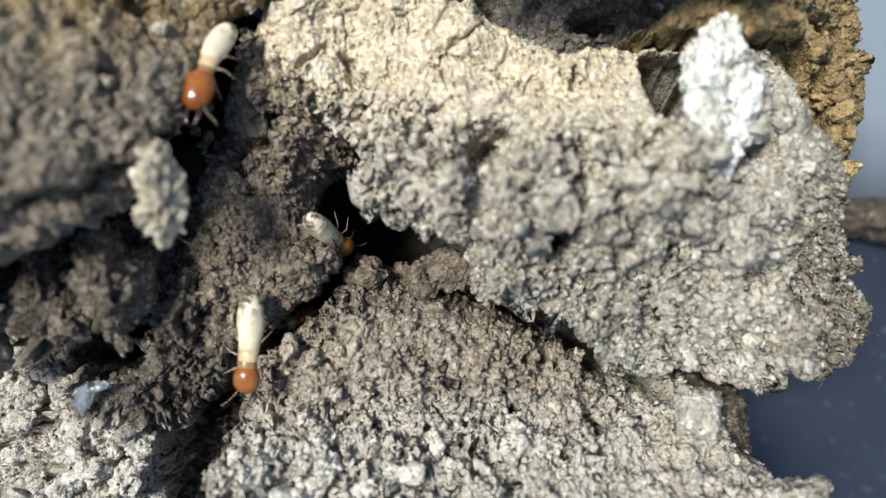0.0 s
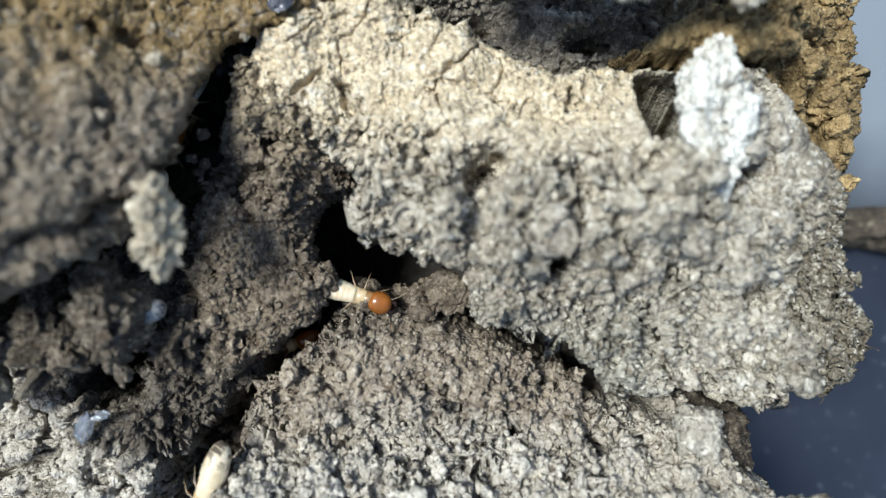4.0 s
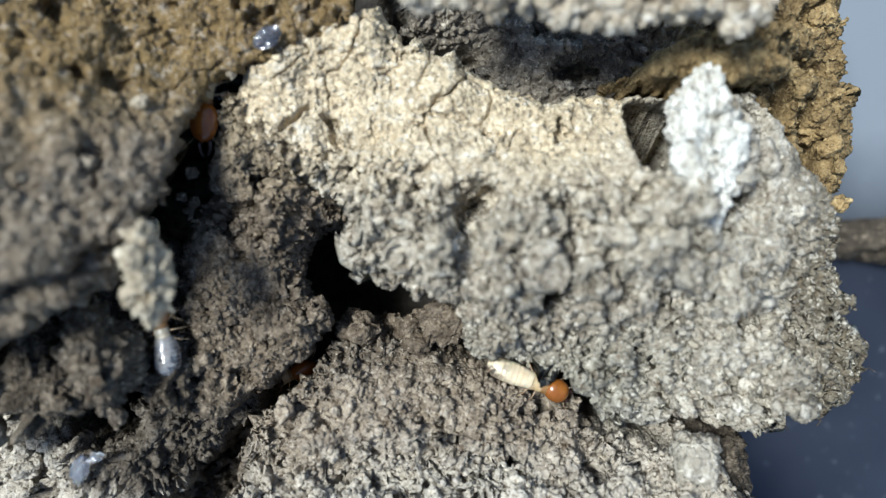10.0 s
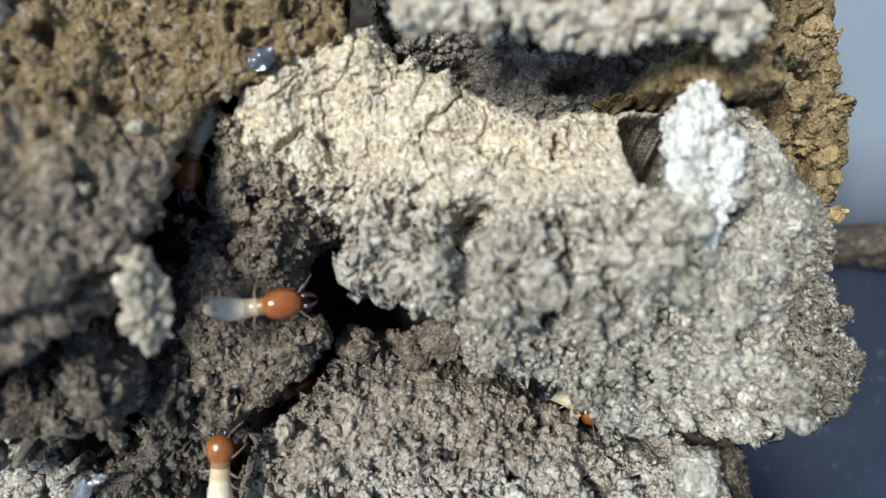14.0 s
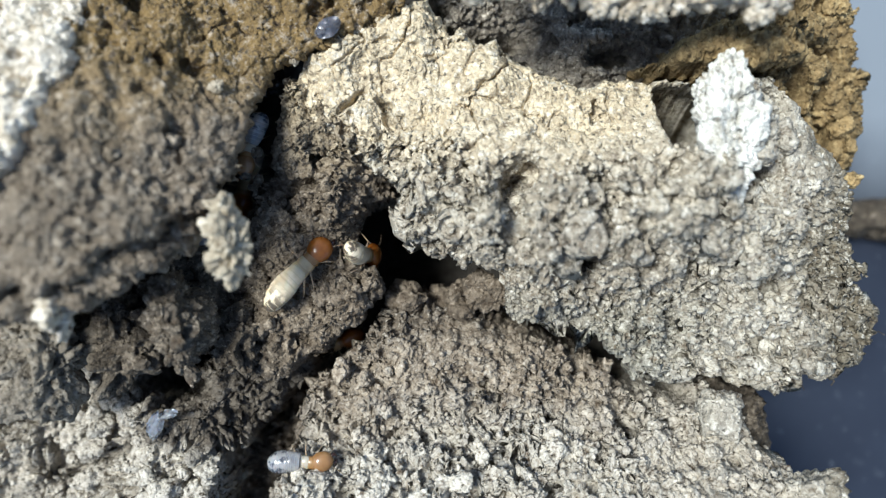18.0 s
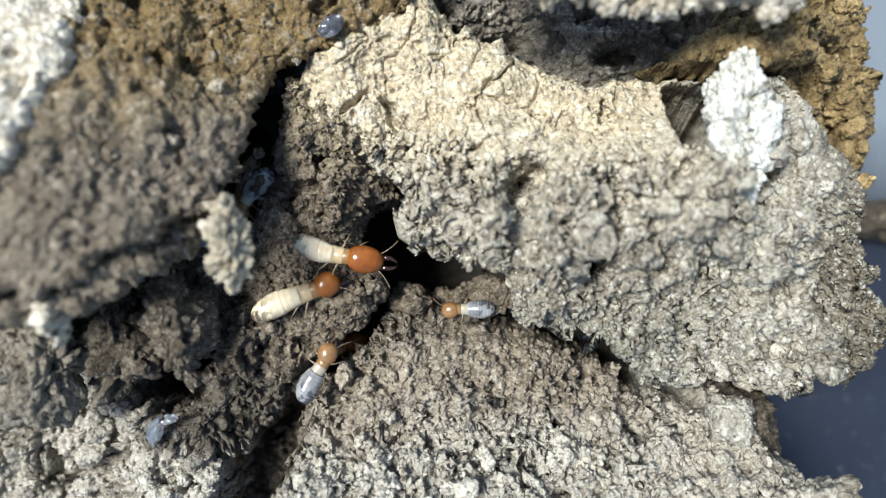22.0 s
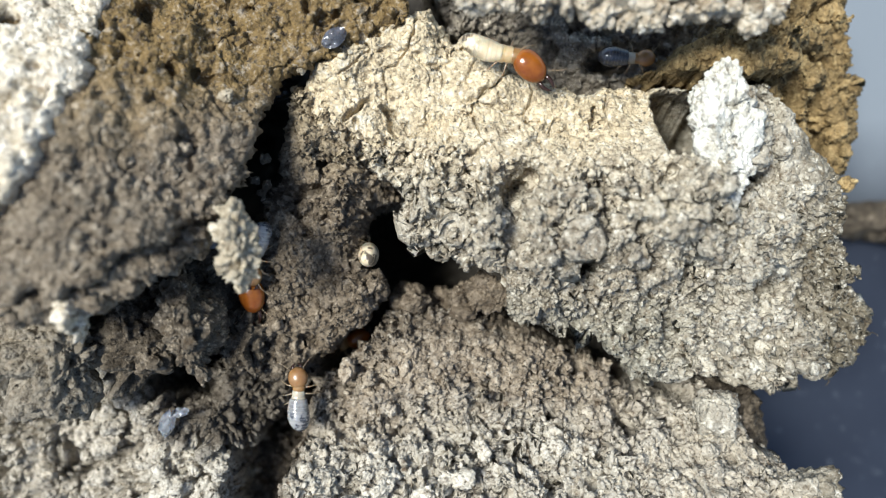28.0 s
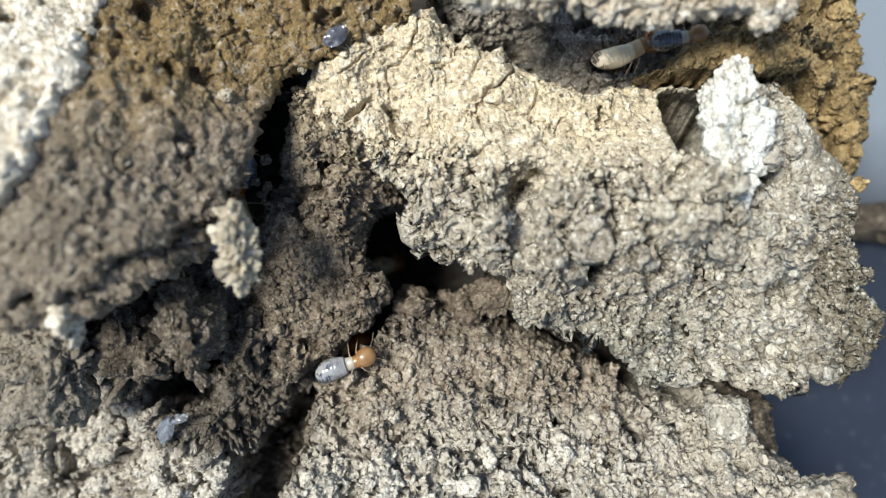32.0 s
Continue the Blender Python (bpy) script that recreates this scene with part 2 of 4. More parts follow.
def mesh_of(name, verts, faces, mat, smooth=True):
    """A mesh from an array of places in cm over the zero level and an array of faces with equally many corners."""
    verts = np.asarray(verts, float)
    faces = np.asarray(faces, np.int32)
    me = bpy.data.meshes.new(name)
    me.vertices.add(len(verts))
    me.vertices.foreach_set("co", ((verts + (0, 0, LIFT)) * CM).astype(np.float32).ravel())
    k = faces.shape[1]
    me.loops.add(faces.size)
    me.loops.foreach_set("vertex_index", faces.ravel())
    me.polygons.add(len(faces))
    me.polygons.foreach_set("loop_start", np.arange(0, faces.size, k, dtype=np.int32))
    me.polygons.foreach_set("use_smooth", np.full(len(faces), smooth))
    me.update(calc_edges=True)
    me.materials.append(mat)
    return me


def earth(name, outline, top, base, mat, parent, label="", rim=0.18, drop=0.22, res=0.0092, ragged=0.085, swell=0.09,
          coarse=0.05, size=0.085, cracked=0.0, clots=0.0, grit=0.0, knobs=0.0, under=0.0, rough=None, steep=14, seed=1):
    """A clod of earth: a crumbly top over a ragged outline, with a rounded rim that falls steeply to its base level."""
    pts = np.array(outline, float)
    (x0, y0), (x1, y1) = pts.min(0) - 0.12, pts.max(0) + 0.12
    xs, ys = np.arange(x0, x1, res), np.arange(y0, y1, res)
    x, y = (a.ravel() for a in np.meshgrid(xs, ys))
    flat = np.stack([x, y, 0 * x], 1)
    plain = inside(x, y, outline)
    d = plain + ragged * cloudy(flat, 0.3, seed + 40) + 0.6 * ragged * cloudy(flat, 0.07, seed + 41, 3)
    z = top(x, y) + swell * cloudy(flat, 0.6, seed + 42) + 0.5 * swell * clotted(flat, 0.45, seed + 45, 2)
    if knobs:
        z = z + knobs * (rough(x, y) if rough else 1) * clotted(flat + 0.05 * cloudy(flat, 0.12, seed + 47)[:, None], 0.26, seed + 46, 3)
    k = np.clip(1 - d / rim, 0, 1)
    z = z - (drop(x, y) if callable(drop) else drop) * (1 - np.sqrt(np.clip(1 - k * k, 0, 1)))
    z = np.maximum(z - np.clip(-d, 0, None) * steep, base)
    grid = (len(ys), len(xs))
    gy, gx = np.gradient(z.reshape(grid), res)
    normal = np.stack([-gx.ravel(), -gy.ravel(), np.ones(len(x))], 1)
    normal /= np.linalg.norm(normal, axis=1)[:, None]
    p = np.stack([x, y, z], 1)
    keep = (d > -0.11 - 1.6 / steep) & (z > base + 0.02)
    q = p[keep]
    patchy = np.clip(0.75 + 0.8 * cloudy(q, 0.5, seed + 60, 2), 0.3, 1.3)
    if rough is not None:
        patchy = patchy * rough(q[:, 0], q[:, 1])
    lift = coarse * patchy * crumbly(q, size, seed)
    if cracked:
        warp = q + 0.06 * np.stack([cloudy(q, 0.16, seed + k, 3) for k in (70, 71, 72)], 1)
        gap = crumbs(warp, 0.26, seed + 5)
        open_here = np.clip(0.3 + 1.8 * cloudy(q, 0.35, seed + 75, 2), 0, 1)
        lift = lift - cracked * open_here * np.exp(-((gap / 0.045) ** 2))
    if clots:
        warp = q + 0.05 * np.stack([cloudy(q, 0.10, seed + k, 3) for k in (80, 81, 82)], 1)
        gap = np.minimum(crumbs(warp, 0.125, seed + 8), 1.5 * crumbs(warp, 0.085, seed + 18))
        loose = np.clip(0.55 + 1.3 * cloudy(q, 0.3, seed + 85, 2), 0, 1.2) * np.clip(patchy, 0, 1.3)
        lift = lift - clots * loose * np.exp(-((gap / 0.16) ** 2))
    if grit:
        lift = lift + grit * (granules(q, 0.024, seed + 90) - 0.9)
    lift = lift * (0.25 + 0.75 * np.clip(1.6 * normal[keep, 2], 0, 1))
    q = q + normal[keep] * lift[:, None]
    if under:
        sy, sx = np.gradient(plain.reshape(grid), res)
        deep = under * np.clip(-d[keep] * steep - 0.06, 0, 1.6)
        q[:, 0] += sx.ravel()[keep] * deep
        q[:, 1] += sy.ravel()[keep] * deep
    p[keep] = q
    index = np.full(len(x), -1)
    index[keep] = np.arange(keep.sum())
    g = index.reshape(grid)
    quads = np.stack([g[:-1, :-1], g[:-1, 1:], g[1:, 1:], g[1:, :-1]], -1).reshape(-1, 4)
    quads = quads[(quads >= 0).all(1)]
    ob = new(name, mesh_of(name, p[keep], quads, mat))
    ob.parent = parent
    if label:
        tagged(ob, label)
    return ob, p[keep], normal[keep], d[keep]


def ball(subdivisions):
    bm = bmesh.new()
    bmesh.ops.create_icosphere(bm, subdivisions=subdivisions, radius=1)
    verts = np.array([v.co[:] for v in bm.verts])
    faces = np.array([[v.index for v in f.verts] for f in bm.faces])
    bm.free()
    return verts, faces


BALL = ball(5)
FINE_BALL = ball(6)
SMALL_BALL = ball(4)


def lump(name, centre, radii, mat, parent, label="", turn=(0, 0, 0), coarse=0.05, size=0.085, swell=0.28, point=0.0, boxy=1.0, seed=1, mesh=BALL):
    """A rounded clod with crumbly sides all round. point: how far it narrows towards its own lower end (-y)."""
    verts, faces = mesh
    v = np.sign(verts) * np.abs(verts) ** boxy
    v = v * (1 + swell * cloudy(verts + seed, 0.9, seed, 3))[:, None]
    v[:, [0, 2]] *= (1 - point * np.clip(-v[:, 1:2] + 0.2, 0, 1.2) * 0.75)
    v = v * radii
    m = np.array(Euler([radians(a) for a in turn]).to_matrix())
    v, n = v @ m.T, (verts / np.array(radii)) @ m.T
    n /= np.linalg.norm(n, axis=1)[:, None]
    v = v + centre
    v = v + n * (coarse * crumbly(v, size, seed))[:, None]
    ob = new(name, mesh_of(name, v, faces, mat))
    ob.parent = parent
    if label:
        tagged(ob, label)
    return ob, v, n, np.ones(len(v))


def blob_shapes(count, seed):
    """A few lumpy crumb shapes of radius about 1, and their shared faces."""
    bm = bmesh.new()
    bmesh.ops.create_icosphere(bm, subdivisions=1, radius=1)
    verts = np.array([v.co[:] for v in bm.verts])
    faces = np.array([[v.index for v in f.verts] for f in bm.faces])
    bm.free()
    shapes = []
    for k in range(count):
        r = 1 + 0.5 * cloudy(verts + 7 * k, 0.8, seed + k, 2)
        shapes.append(verts * r[:, None])
    return shapes, faces


SHAPES, SHAPE_FACES = blob_shapes(8, 3)


def grains(name, surface, count, small, large, mat, parent, label, pick=None, seed=5, sink=0.45):
    """Loose crumbs sitting on a clod of earth, joined into one part."""
    _, p, normal, d = surface
    rng = np.random.default_rng(seed)
    weight = (d > -0.05).astype(float) if pick is None else np.where(d > -0.05, pick(p[:, 0], p[:, 1]), 0)
    chosen = rng.choice(len(p), count, p=weight / weight.sum())
    verts, faces = [], []
    n = len(SHAPES[0])
    for k, i in enumerate(chosen):
        r = small + (large - small) * rng.random() ** 4
        turn = np.linalg.qr(rng.normal(size=(3, 3)))[0]
        if np.linalg.det(turn) < 0:
            turn[:, 0] *= -1
        squash = 1 + 0.4 * rng.normal(size=3).clip(-1, 1)
        verts.append((SHAPES[k % 8] * squash) @ turn.T * r + p[i] + normal[i] * r * (1 - 2 * sink) * rng.random())
        faces.append(SHAPE_FACES + n * k)
    ob = new(name, mesh_of(name, np.concatenate(verts), np.concatenate(faces), mat))
    ob.parent = parent
    return tagged(ob, label, kind="stuff")


def clods(name, count, top, where, small, large, mat, seed, sink=0.35):
    """Small rounded clods strewn over a clod of earth; where: x and y limits."""
    rng = np.random.default_rng(seed)
    x0, x1, y0, y1 = where
    for k in range(count):
        x, y, a = rng.uniform(x0, x1), rng.uniform(y0, y1), small + (large - small) * rng.random() ** 2
        z = float(top(np.array([x]), np.array([y]))[0])
        lump(name, (x, y, z - sink * a), (a * rng.uniform(0.9, 1.4), a * rng.uniform(0.8, 1.2), a * 0.8), mat, nest, "",
             tuple(rng.uniform(0, 90, 3)), 0.028 + 0.16 * a, 0.065, 0.6, seed=seed + k, mesh=SMALL_BALL)


# ---- table ----
def build_table():
    bm = bmesh.new()
    bmesh.ops.create_cube(bm, size=1, matrix=Matrix.Translation((0, 0, -0.012)) @ Matrix.Diagonal((1.2, 0.8, 0.024, 1)))
    bmesh.ops.bevel(bm, geom=bm.edges[:], offset=0.003, segments=2, affect="EDGES")
    me = bpy.data.meshes.new("table_top")
    bm.to_mesh(me)
    bm.free()
    me.materials.append(TABLE)
    return tagged(new("floor", me), "smooth blue-grey painted table top under the nest", "table", kind="structure")


build_table()

# ---- the nest ----
nest = tagged(new("termite_nest"), "broken piece of crumbly tan and brown termite nest on the table", "termite nest")


def slab_top(x, y):
    z = -0.02 + 0.56 * bell(x, y, 0.75, 0.12, 1.05, 0.42) + 0.15 * bell(x, y, 1.25, 0.5, 0.25, 0.3)
    z = z - 0.12 * np.clip(x - 1.6, 0, 2) - 0.12 * np.clip(-0.4 - y, 0, 1)
    flat = np.stack([x, y, 0 * x], 1)
    px, py = x + 0.045 * cloudy(flat, 0.14, 501, 3), y + 0.045 * cloudy(flat, 0.14, 502, 3)
    for cx, cy, r, deep in ((0.20, 0.29, 0.085, 0.52), (0.12, 0.19, 0.09, 0.32), (0.64, 0.20, 0.11, 0.32), (0.68, 0.04, 0.09, 0.28), (0.59, -0.23, 0.065, 0.55),
                            (1.27, 0.40, 0.05, 0.5), (1.28, 0.32, 0.045, 0.5),
                            (1.05, 0.30, 0.08, 0.3), (1.62, 0.36, 0.13, 0.4), (1.52, 0.46, 0.09, 0.3), (1.30, 0.02, 0.07, 0.2), (1.52, 0.14, 0.06, 0.25), (0.98, -0.2, 0.06, 0.2),
                            (1.75, 0.75, 0.09, 0.4), (1.25, -0.28, 0.06, 0.2), (1.78, -0.42, 0.09, 0.25), (2.05, -0.5, 0.08, 0.25), (0.85, -0.02, 0.06, 0.2)):
        z = z - deep * bell(px, py, cx, cy, r, r * 1.1)
    z = z - 1.6 * np.exp(-(((px - 1.325) / 0.235) ** 6) - ((py - 0.66) / 0.185) ** 6)
    cx, cy = x + 0.05 * cloudy(flat, 0.13, 511, 3), y + 0.05 * cloudy(flat, 0.13, 514, 3)
    torn = np.clip(0.75 + 1.5 * cloudy(flat, 0.14, 517, 2), 0, 1.3)
    for line, wide, deep in ((((-0.92, 0.72), (-0.72, 0.82), (-0.60, 0.76), (-0.56, 0.68)), 0.014, 0.11),
                             (((-0.80, 0.62), (-0.70, 0.52), (-0.52, 0.46)), 0.012, 0.08),
                             (((-0.72, 0.84), (-0.66, 0.76), (-0.62, 0.66), (-0.59, 0.62)), 0.014, 0.12),
                             (((-1.05, 0.82), (-0.95, 0.68), (-0.86, 0.56)), 0.018, 0.06),
                             (((0.69, 0.74), (0.68, 0.64)), 0.014, 0.10), (((-0.22, 0.49), (-0.32, 0.44), (-0.42, 0.47), (-0.47, 0.38), (-0.50, 0.34)), 0.013, 0.11),
                             (((0.05, 0.86), (0.12, 0.72), (0.3, 0.68)), 0.012, 0.04)):
        z = z - deep * torn * np.exp(-((near_line(cx, cy, line) / wide) ** 2))
    return z


def ramp_top(x, y):
    z = -0.13 + 0.20 * np.clip(y, -0.2, 1) - 0.55 * np.clip(-1.42 - x, 0, 1) - 0.06 * bell(x, y, -1.2, 0.1, 0.25, 0.3)
    return z - 1.3 * np.clip(x + 0.92 - 0.25 * (y - 0.2), 0, 0.5) * np.clip((y + 0.1) / 0.2, 0, 1)


def mound_top(x, y):
    z = -0.2 + 0.4 * np.clip((-1.3 - y) / 0.5, 0, 1.1) - 0.28 * np.clip((y + 0.72) / 0.4, 0, 1.3) + 0.1 * bell(x, y, -0.6, -1.0, 0.4, 0.25)
    for cx, cy, rx, ry in ((0.42, -0.64, 0.10, 0.06), (0.58, -0.74, 0.09, 0.05), (0.76, -0.81, 0.07, 0.05), (0.98, -0.99, 0.12, 0.07), (1.28, -1.08, 0.10, 0.06), (1.66, -1.08, 0.10, 0.05), (0.2, -0.55, 0.08, 0.05)):
        z = z - 1.3 * bell(x, y, cx, cy, rx, ry, -25)
    z = z - 0.22 * bell(x, y, 0.3, -0.66, 0.5, 0.12, -20)
    return z + 0.12 * bell(x, y, 0.35, -1.05, 0.2, 0.2) + 0.15 * bell(x, y, 1.4, -1.15, 0.2, 0.14) - 0.15 * bell(x, y, -0.3, -1.32, 0.2, 0.1)


def wall_top(x, y):
    s = (x + 2.4) * -0.83 + (y - 0.3) * 0.56
    fall = np.clip((x + 2.25) * 0.7 + (y - 0.3) * 0.5, 0, None)
    z = 0.86 - 0.75 * fall
    z = np.where(z < 0.22, 0.12 + 0.1 * np.exp((z - 0.22) / 0.1), z)
    return z - 0.35 * np.clip(s, 0, None)


def sw_top(x, y):
    return -0.28 - 0.3 * np.clip((-2.2 - x) / 0.6, 0, 1.2) + 0.14 * bell(x, y, -2.0, -1.24, 0.2, 0.12) - 0.8 * bell(x, y, -2.22, -1.06, 0.24, 0.09)


def slab_rough(x, y):
    """The upper part of the slab is a smooth mud skin, the rest is granular."""
    return 1.3 - 1.14 / (1 + np.exp(-(y - 0.42 + 0.10 * (x - 0.2)) / 0.07))


def slab_drop(x, y):
    """The slab's rim runs out into the ramp near its upper corner and overhangs elsewhere."""
    return 0.24 - 0.17 * bell(x, y, -1.1, 0.75, 0.3, 0.4)


def pit_top(x, y):
    z = 0.14 - 0.45 * np.clip(x + 2.1, 0, 1) + 0.0 * y
    for cx, cy, rx, ry, deep in ((-1.88, -0.14, 0.30, 0.15, 1.2), (-2.60, -0.42, 0.12, 0.18, 0.9), (-2.10, -0.36, 0.10, 0.2, 0.7), (-2.05, -0.90, 0.25, 0.12, 0.7), (-1.62, -0.45, 0.1, 0.16, 0.5)):
        z = z - deep * bell(x, y, cx, cy, rx, ry)
    return z


def ochre_top(x, y):
    z = -0.42 - 0.25 * np.clip(x - 2.2, 0, 1) + 0.25 * bell(x, y, 1.95, 1.2, 0.3, 0.4)
    for cx, cy, rx, ry in ((2.02, 1.38, 0.09, 0.05), (2.08, 0.90, 0.06, 0.12), (2.26, 1.16, 0.14, 0.06), (2.38, 0.62, 0.06, 0.14), (2.30, 0.86, 0.05, 0.10), (1.92, 1.12, 0.05, 0.05)):
        z = z - 0.45 * bell(x, y, cx, cy, rx, ry)
    return z


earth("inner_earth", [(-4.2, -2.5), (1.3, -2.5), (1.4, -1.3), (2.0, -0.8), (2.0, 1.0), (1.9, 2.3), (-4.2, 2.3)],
             lambda x, y: -1.3 + 0.5 * bell(x, y, -2.3, -0.6, 0.7, 0.5) - 0.6 * bell(x, y, -0.4, 0.0, 0.6, 0.6), -2.195, CORE, nest, "near-black earth deep inside the nest, coloured as cavity shade", res=0.03)
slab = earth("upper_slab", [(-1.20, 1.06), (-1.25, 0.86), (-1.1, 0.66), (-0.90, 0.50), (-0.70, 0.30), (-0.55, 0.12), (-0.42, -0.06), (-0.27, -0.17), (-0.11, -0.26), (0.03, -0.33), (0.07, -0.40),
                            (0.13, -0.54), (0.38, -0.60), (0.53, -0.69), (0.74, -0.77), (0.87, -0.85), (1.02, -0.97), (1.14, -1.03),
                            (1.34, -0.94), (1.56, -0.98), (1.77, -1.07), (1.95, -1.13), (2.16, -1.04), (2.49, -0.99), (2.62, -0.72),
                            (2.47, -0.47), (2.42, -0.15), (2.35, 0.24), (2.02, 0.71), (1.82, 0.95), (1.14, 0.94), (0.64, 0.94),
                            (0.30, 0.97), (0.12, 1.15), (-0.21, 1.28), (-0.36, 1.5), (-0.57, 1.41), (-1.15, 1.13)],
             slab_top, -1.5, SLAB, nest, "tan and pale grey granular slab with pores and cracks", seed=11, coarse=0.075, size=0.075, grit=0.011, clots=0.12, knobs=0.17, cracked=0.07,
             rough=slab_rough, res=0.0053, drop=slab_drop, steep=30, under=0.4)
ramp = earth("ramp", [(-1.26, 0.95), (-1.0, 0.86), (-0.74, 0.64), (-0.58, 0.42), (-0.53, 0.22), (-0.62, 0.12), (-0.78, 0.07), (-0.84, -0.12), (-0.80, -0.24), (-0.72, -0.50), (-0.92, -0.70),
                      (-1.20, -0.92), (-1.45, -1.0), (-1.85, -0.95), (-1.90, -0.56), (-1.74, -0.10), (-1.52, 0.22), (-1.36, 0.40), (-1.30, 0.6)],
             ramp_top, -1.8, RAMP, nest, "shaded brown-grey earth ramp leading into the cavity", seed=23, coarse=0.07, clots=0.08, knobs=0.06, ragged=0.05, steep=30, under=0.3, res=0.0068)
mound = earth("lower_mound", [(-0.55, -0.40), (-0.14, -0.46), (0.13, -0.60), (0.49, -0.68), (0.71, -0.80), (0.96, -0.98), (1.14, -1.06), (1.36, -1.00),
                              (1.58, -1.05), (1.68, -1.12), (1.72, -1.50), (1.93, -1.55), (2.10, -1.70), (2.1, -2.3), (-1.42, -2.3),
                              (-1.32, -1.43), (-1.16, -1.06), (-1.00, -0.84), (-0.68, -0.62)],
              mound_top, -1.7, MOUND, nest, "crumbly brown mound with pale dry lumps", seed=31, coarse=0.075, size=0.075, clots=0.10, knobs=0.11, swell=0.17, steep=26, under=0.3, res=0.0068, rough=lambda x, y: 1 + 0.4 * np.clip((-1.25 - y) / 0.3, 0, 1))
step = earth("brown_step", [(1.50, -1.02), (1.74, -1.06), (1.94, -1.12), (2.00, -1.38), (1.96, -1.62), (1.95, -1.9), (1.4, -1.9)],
             lambda x, y: -0.42 + 0.0 * x, -2.19, PIT, nest, "brown step below the slab's edge, shade in its colour", seed=36, coarse=0.09, clots=0.05, knobs=0.06, steep=16, ragged=0.06)
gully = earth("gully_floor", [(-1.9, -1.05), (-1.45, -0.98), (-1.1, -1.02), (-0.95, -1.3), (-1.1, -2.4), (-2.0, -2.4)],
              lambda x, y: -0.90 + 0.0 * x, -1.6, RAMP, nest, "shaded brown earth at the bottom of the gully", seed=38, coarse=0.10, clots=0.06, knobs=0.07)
wall = earth("near_wall", [(-0.47, 1.75), (-0.53, 1.30), (-1.04, 1.06), (-1.28, 0.94), (-1.37, 0.70), (-1.39, 0.46), (-1.43, 0.26), (-1.54, 0.08),
                           (-1.72, 0.01), (-1.82, -0.07), (-1.93, -0.17), (-2.06, -0.27), (-2.30, -0.35), (-2.6, -0.38), (-3.0, -0.38), (-4.0, -0.40), (-4.0, 2.0), (-1.0, 2.0)],
             wall_top, -1.3, WALL, nest, "tall grey-brown earth wall with an ochre upper part", seed=47, coarse=0.06, size=0.11, cracked=0.03, clots=0.04, knobs=0.05, steep=40, rim=0.10, drop=0.10, under=0.5)
crest = earth("pale_crest", [(-2.2, 1.8), (-2.26, 1.4), (-2.24, 1.05), (-2.27, 0.74), (-2.30, 0.46), (-2.37, 0.26), (-2.47, 0.14), (-2.7, 0.02), (-4.0, -0.1), (-4.0, 1.95), (-2.0, 1.95)],
              lambda x, y: wall_top(x, y) + 0.10, -0.3, SUNLIT_EARTH, nest, "wall's crest, made pale for the sun striking it", seed=49, coarse=0.09, size=0.12, rim=0.12, drop=0.10, swell=0.04)
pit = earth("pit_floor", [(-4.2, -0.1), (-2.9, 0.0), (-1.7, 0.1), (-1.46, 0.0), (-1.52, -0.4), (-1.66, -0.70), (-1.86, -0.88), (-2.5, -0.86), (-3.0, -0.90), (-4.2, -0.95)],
            pit_top, -1.3, PIT, nest, "lumpy floor of the pit below the wall, shade in its colour", seed=53, coarse=0.11, size=0.12, swell=0.16)
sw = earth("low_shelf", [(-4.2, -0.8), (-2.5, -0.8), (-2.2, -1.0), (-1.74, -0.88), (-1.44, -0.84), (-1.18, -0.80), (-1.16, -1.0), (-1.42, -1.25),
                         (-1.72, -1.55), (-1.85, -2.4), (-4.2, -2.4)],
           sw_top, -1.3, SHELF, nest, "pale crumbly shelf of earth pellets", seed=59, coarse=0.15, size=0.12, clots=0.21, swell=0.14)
recess = earth("recess_floor", [(-0.4, 1.9), (-0.25, 1.3), (0.10, 1.1), (0.35, 0.9), (0.69, 0.86), (1.25, 0.9), (1.85, 1.05), (1.95, 1.9)],
               lambda x, y: -0.36 + 0.25 * np.clip(x - 1.0, 0, 1) - 0.5 * bell(x, y, 0.86, 1.16, 0.16, 0.07) - 0.3 * bell(x, y, 0.1, 1.24, 0.25, 0.07), -1.3, DAMP, nest, "dark damp floor of a recess", seed=61, coarse=0.14, size=0.12, clots=0.06, swell=0.14)
strip = earth("ochre_strip", [(1.04, 1.02), (1.12, 0.96), (1.5, 0.95), (1.9, 0.98), (1.95, 1.3), (1.5, 1.22), (1.25, 1.15)], lambda x, y: -0.03 + 0.11 * x, -1.0, ORANGE, nest,
              "damp ochre strip beside the recess", seed=63, coarse=0.13, grit=0.02, rim=0.12, steep=8)
ledge = earth("ledge", [(-0.26, 2.0), (-0.22, 1.30), (-0.02, 1.22), (0.20, 1.25), (0.55, 1.19), (0.73, 1.18), (0.85, 1.15), (1.03, 1.18),
                        (1.31, 1.23), (1.46, 1.16), (1.58, 1.23), (1.75, 2.0)],
              lambda x, y: 0.62 + 0.1 * (y - 1.1), 0.42, LEDGE, nest, "pale pinkish overhanging ledge", seed=67, coarse=0.09, size=0.085, grit=0.012, rim=0.1, drop=0.12, steep=30, ragged=0.05)
ochre = earth("ochre_edge", [(1.70, 2.0), (1.74, 1.15), (1.80, 0.79), (2.2, 0.35), (2.2, -0.15), (2.45, 0.1), (2.68, 0.4), (2.70, 0.79),
                             (2.64, 1.18), (2.54, 2.0)],
              ochre_top, -1.3, ORANGE, nest,
              "ochre granular outer edge", seed=71, coarse=0.10, size=0.085, grit=0.012)
